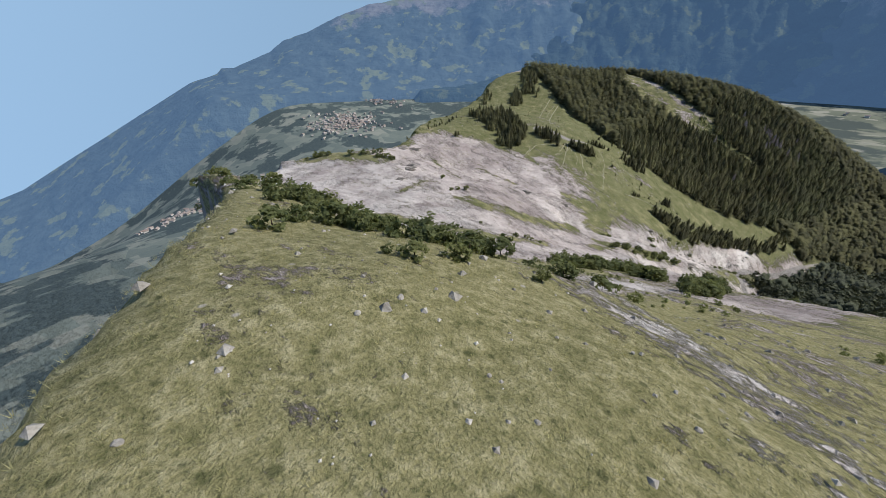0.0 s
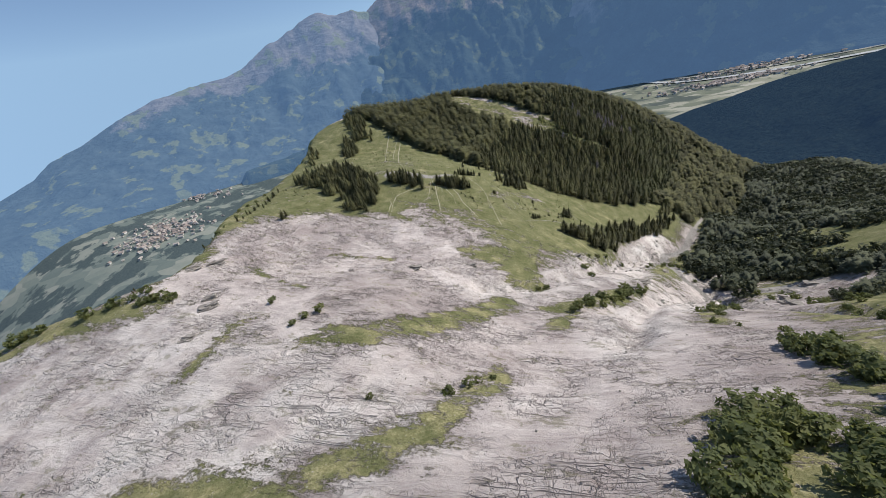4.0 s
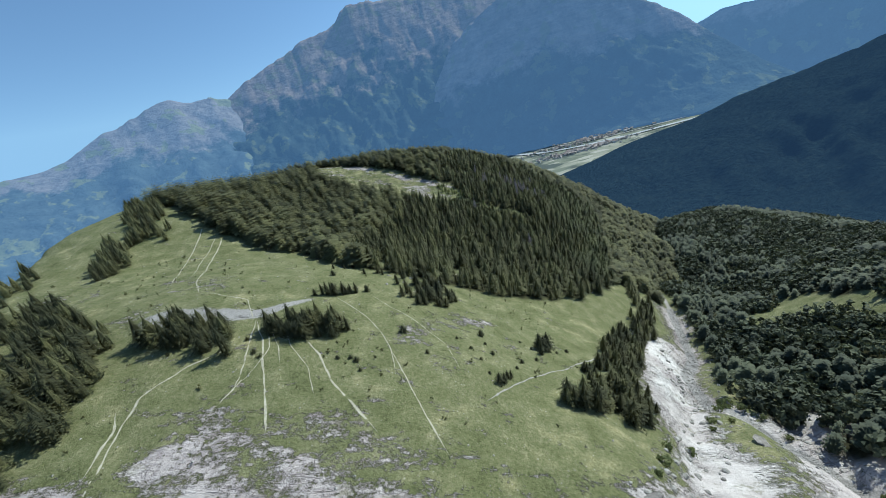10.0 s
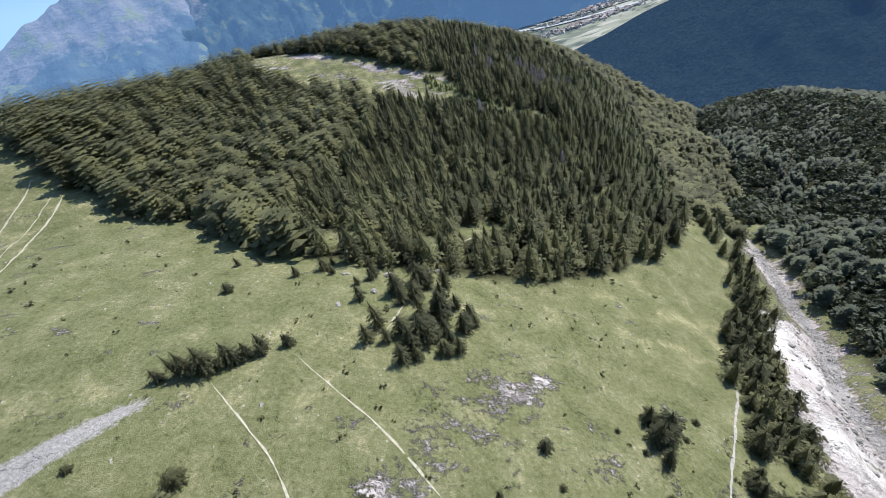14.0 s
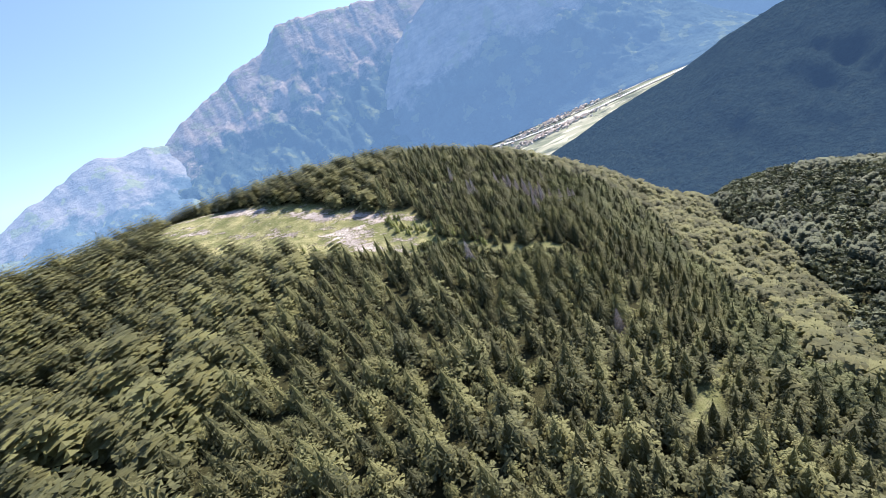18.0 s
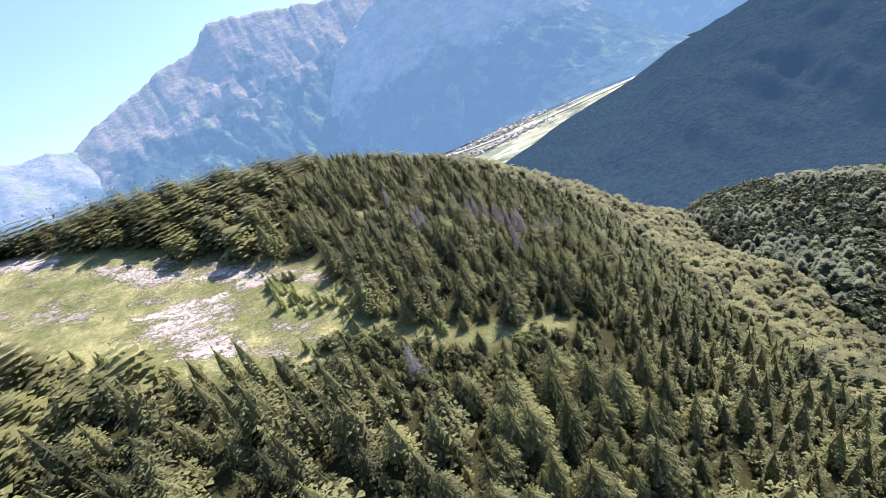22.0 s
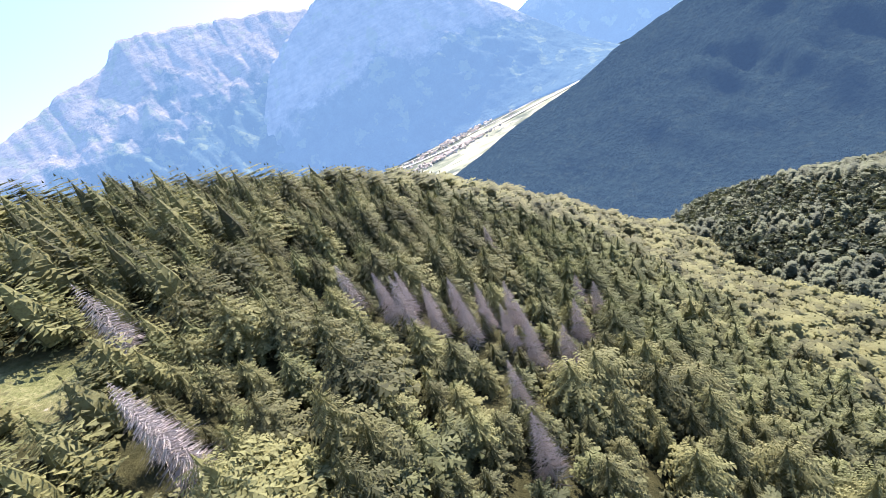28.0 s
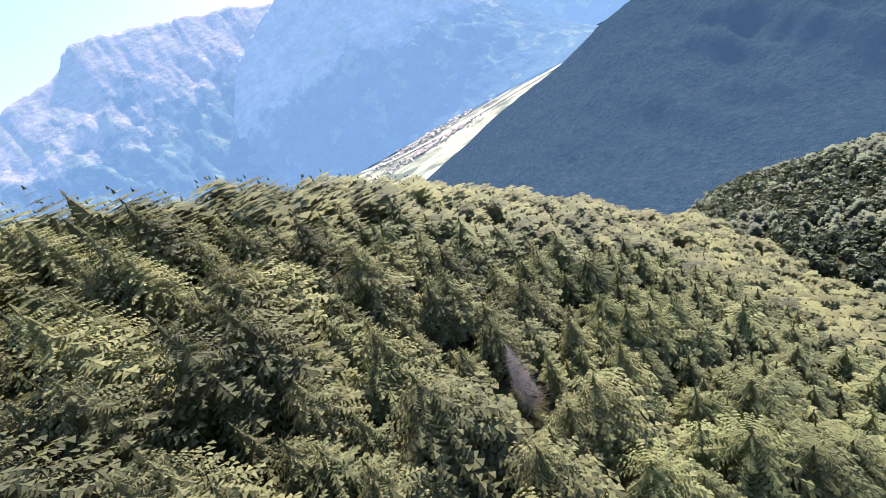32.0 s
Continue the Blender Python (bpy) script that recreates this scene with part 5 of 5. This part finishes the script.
# ---- broken rock ledges ----
def ledge(seed):
    """A stack of tilted limestone plates; each plate is a part."""
    r = random.Random(seed)
    root = tagged(new("rock_ledge"), "dark broken limestone ledge of stacked plates", "rock", group="ledges on the slab")
    for q in range(5):
        bm = bmesh.new()
        n = 11
        w, dpt, h = r.uniform(3.0, 6.0), r.uniform(1.5, 2.8), r.uniform(0.35, 0.8)
        low = [bm.verts.new((w * math.cos(6.283 * a / n) * r.uniform(0.75, 1.1), dpt * math.sin(6.283 * a / n) * r.uniform(0.75, 1.1), 0)) for a in range(n)]
        top = [bm.verts.new((v.co.x * r.uniform(0.86, 0.98), v.co.y * r.uniform(0.86, 0.98), h * r.uniform(0.8, 1.15))) for v in low]
        for a in range(n):
            bm.faces.new((low[a], low[(a + 1) % n], top[(a + 1) % n], top[a]))
        bm.faces.new(top)
        me = bpy.data.meshes.new("plate")
        bm.to_mesh(me)
        bm.free()
        me.materials.append(ledge_k.m)
        ob = new("plate", me)
        ob.parent = root
        ob.matrix_basis = pose(r.uniform(-2.5, 2.5), r.uniform(-1, 1) + 0.5 * q, -0.5 + 0.55 * q, r.uniform(-8, 8), r.uniform(-8, 8), r.uniform(-25, 25))
    return root


ledge_k = Mat("ledge_rock", 0.9, 0.15)
ledge_n = ledge_k.noise(0.8, 6, 0.7, (0.5, 0.5, 2.5))
ledge_k.colour(ledge_k.ramp(ledge_n, [(0.3, (0.13, 0.115, 0.10)), (0.5, (0.27, 0.245, 0.22)), (0.7, (0.44, 0.41, 0.37))])).bump(ledge_n, 0.8, 0.3)
LEDGES = [(-165, 258, 60), (-172, 248, 50), (-128, 217, 40), (-136, 224, 40), (-60, 291, 10), (-120, 196, 20), (-30, 308, 15), (150, 358, -60), (158, 376, -50), (168, 392, -40),
          (182, 398, -30), (146, 340, -70), (60, 330, 20), (70, 350, 30), (-190, 225, 60), (30, 366, 20), (90, 380, 70), (96, 412, 80)]
firsts = [ledge(200 + k) for k in range(4)]
for q, (x, y, turn) in enumerate(LEDGES):
    m = Matrix.Translation((x, y, float(ground_z(x, y)))) @ pose(0, 0, 0, 0, 0, turn) @ Matrix.Scale(rnd.uniform(0.55, 1.0), 4)
    if q < 4:
        firsts[q].matrix_basis = m
    else:
        copy_thing(firsts[q % 4], Matrix()).matrix_basis = m

# ---- villages in the valleys ----
wall_k = Mat("village_walls", 0.9)
wall_k.colour(wall_k.mix(wall_k.island(), (0.38, 0.36, 0.33), (0.62, 0.60, 0.57)))
roof_k = Mat("village_roofs", 0.9)
roof_k.colour(roof_k.mix(roof_k.island(), (0.24, 0.19, 0.17), (0.40, 0.36, 0.34)))


def village(label, cx0, cy0, rx, ry, n, seed):
    r = np.random.default_rng(seed)
    V0 = np.array([(-1, -1, -1), (1, -1, -1), (1, 1, -1), (-1, 1, -1), (-1, -1, 1), (1, -1, 1), (1, 1, 1), (-1, 1, 1)], float) * (0.5, 0.5, 0.5)
    F0 = np.array([(0, 1, 5), (0, 5, 4), (1, 2, 6), (1, 6, 5), (2, 3, 7), (2, 7, 6), (3, 0, 4), (3, 4, 7)])
    R0 = np.array([(-0.6, -0.6, 0.48), (0.6, -0.6, 0.48), (0.6, 0.6, 0.48), (-0.6, 0.6, 0.48), (-0.6, 0, 0.95), (0.6, 0, 0.95)])
    RF = np.array([(0, 1, 5), (0, 5, 4), (2, 3, 4), (2, 4, 5), (1, 2, 5), (3, 0, 4)])
    x, y = cx0 + rx * r.normal(size=n), cy0 + ry * r.normal(size=n)
    s, a = 7 + 8 * r.random(n), r.random(n) * 6.28
    z = ground_z(x, y) + 3
    root = tagged(new("village"), label, "village", kind="stuff")
    for nm, P, F, mt in (("walls", V0, F0, wall_k.m), ("roofs", R0, RF, roof_k.m)):
        c, d = np.cos(a)[:, None], np.sin(a)[:, None]
        q = np.stack([P[:, 0] * c * 1.5 - P[:, 1] * d, P[:, 0] * d * 1.5 + P[:, 1] * c, np.broadcast_to(P[:, 2] * 0.7, (n, len(P)))], -1) * s[:, None, None]
        q = q + np.stack([x, y, z + 2], -1)[:, None, :]
        ob = new(nm, mesh_from(nm, q.reshape(-1, 3), (F[None] + (np.arange(n) * len(P))[:, None, None]).reshape(-1, 3), mt))
        ob.parent = root


village("pale houses of a village in the western valley", -2150, 1560, 130, 110, 260, 1)
village("pale houses of a village on the western slope", -2480, 2150, 160, 60, 70, 5)
village("pale houses of a village below the ridge", -1900, 560, 120, 140, 130, 2)
village("pale houses of a town on the river plain", 870, 2830, 150, 35, 190, 3)
village("pale houses beside the river plain", 1060, 3100, 260, 50, 190, 4)
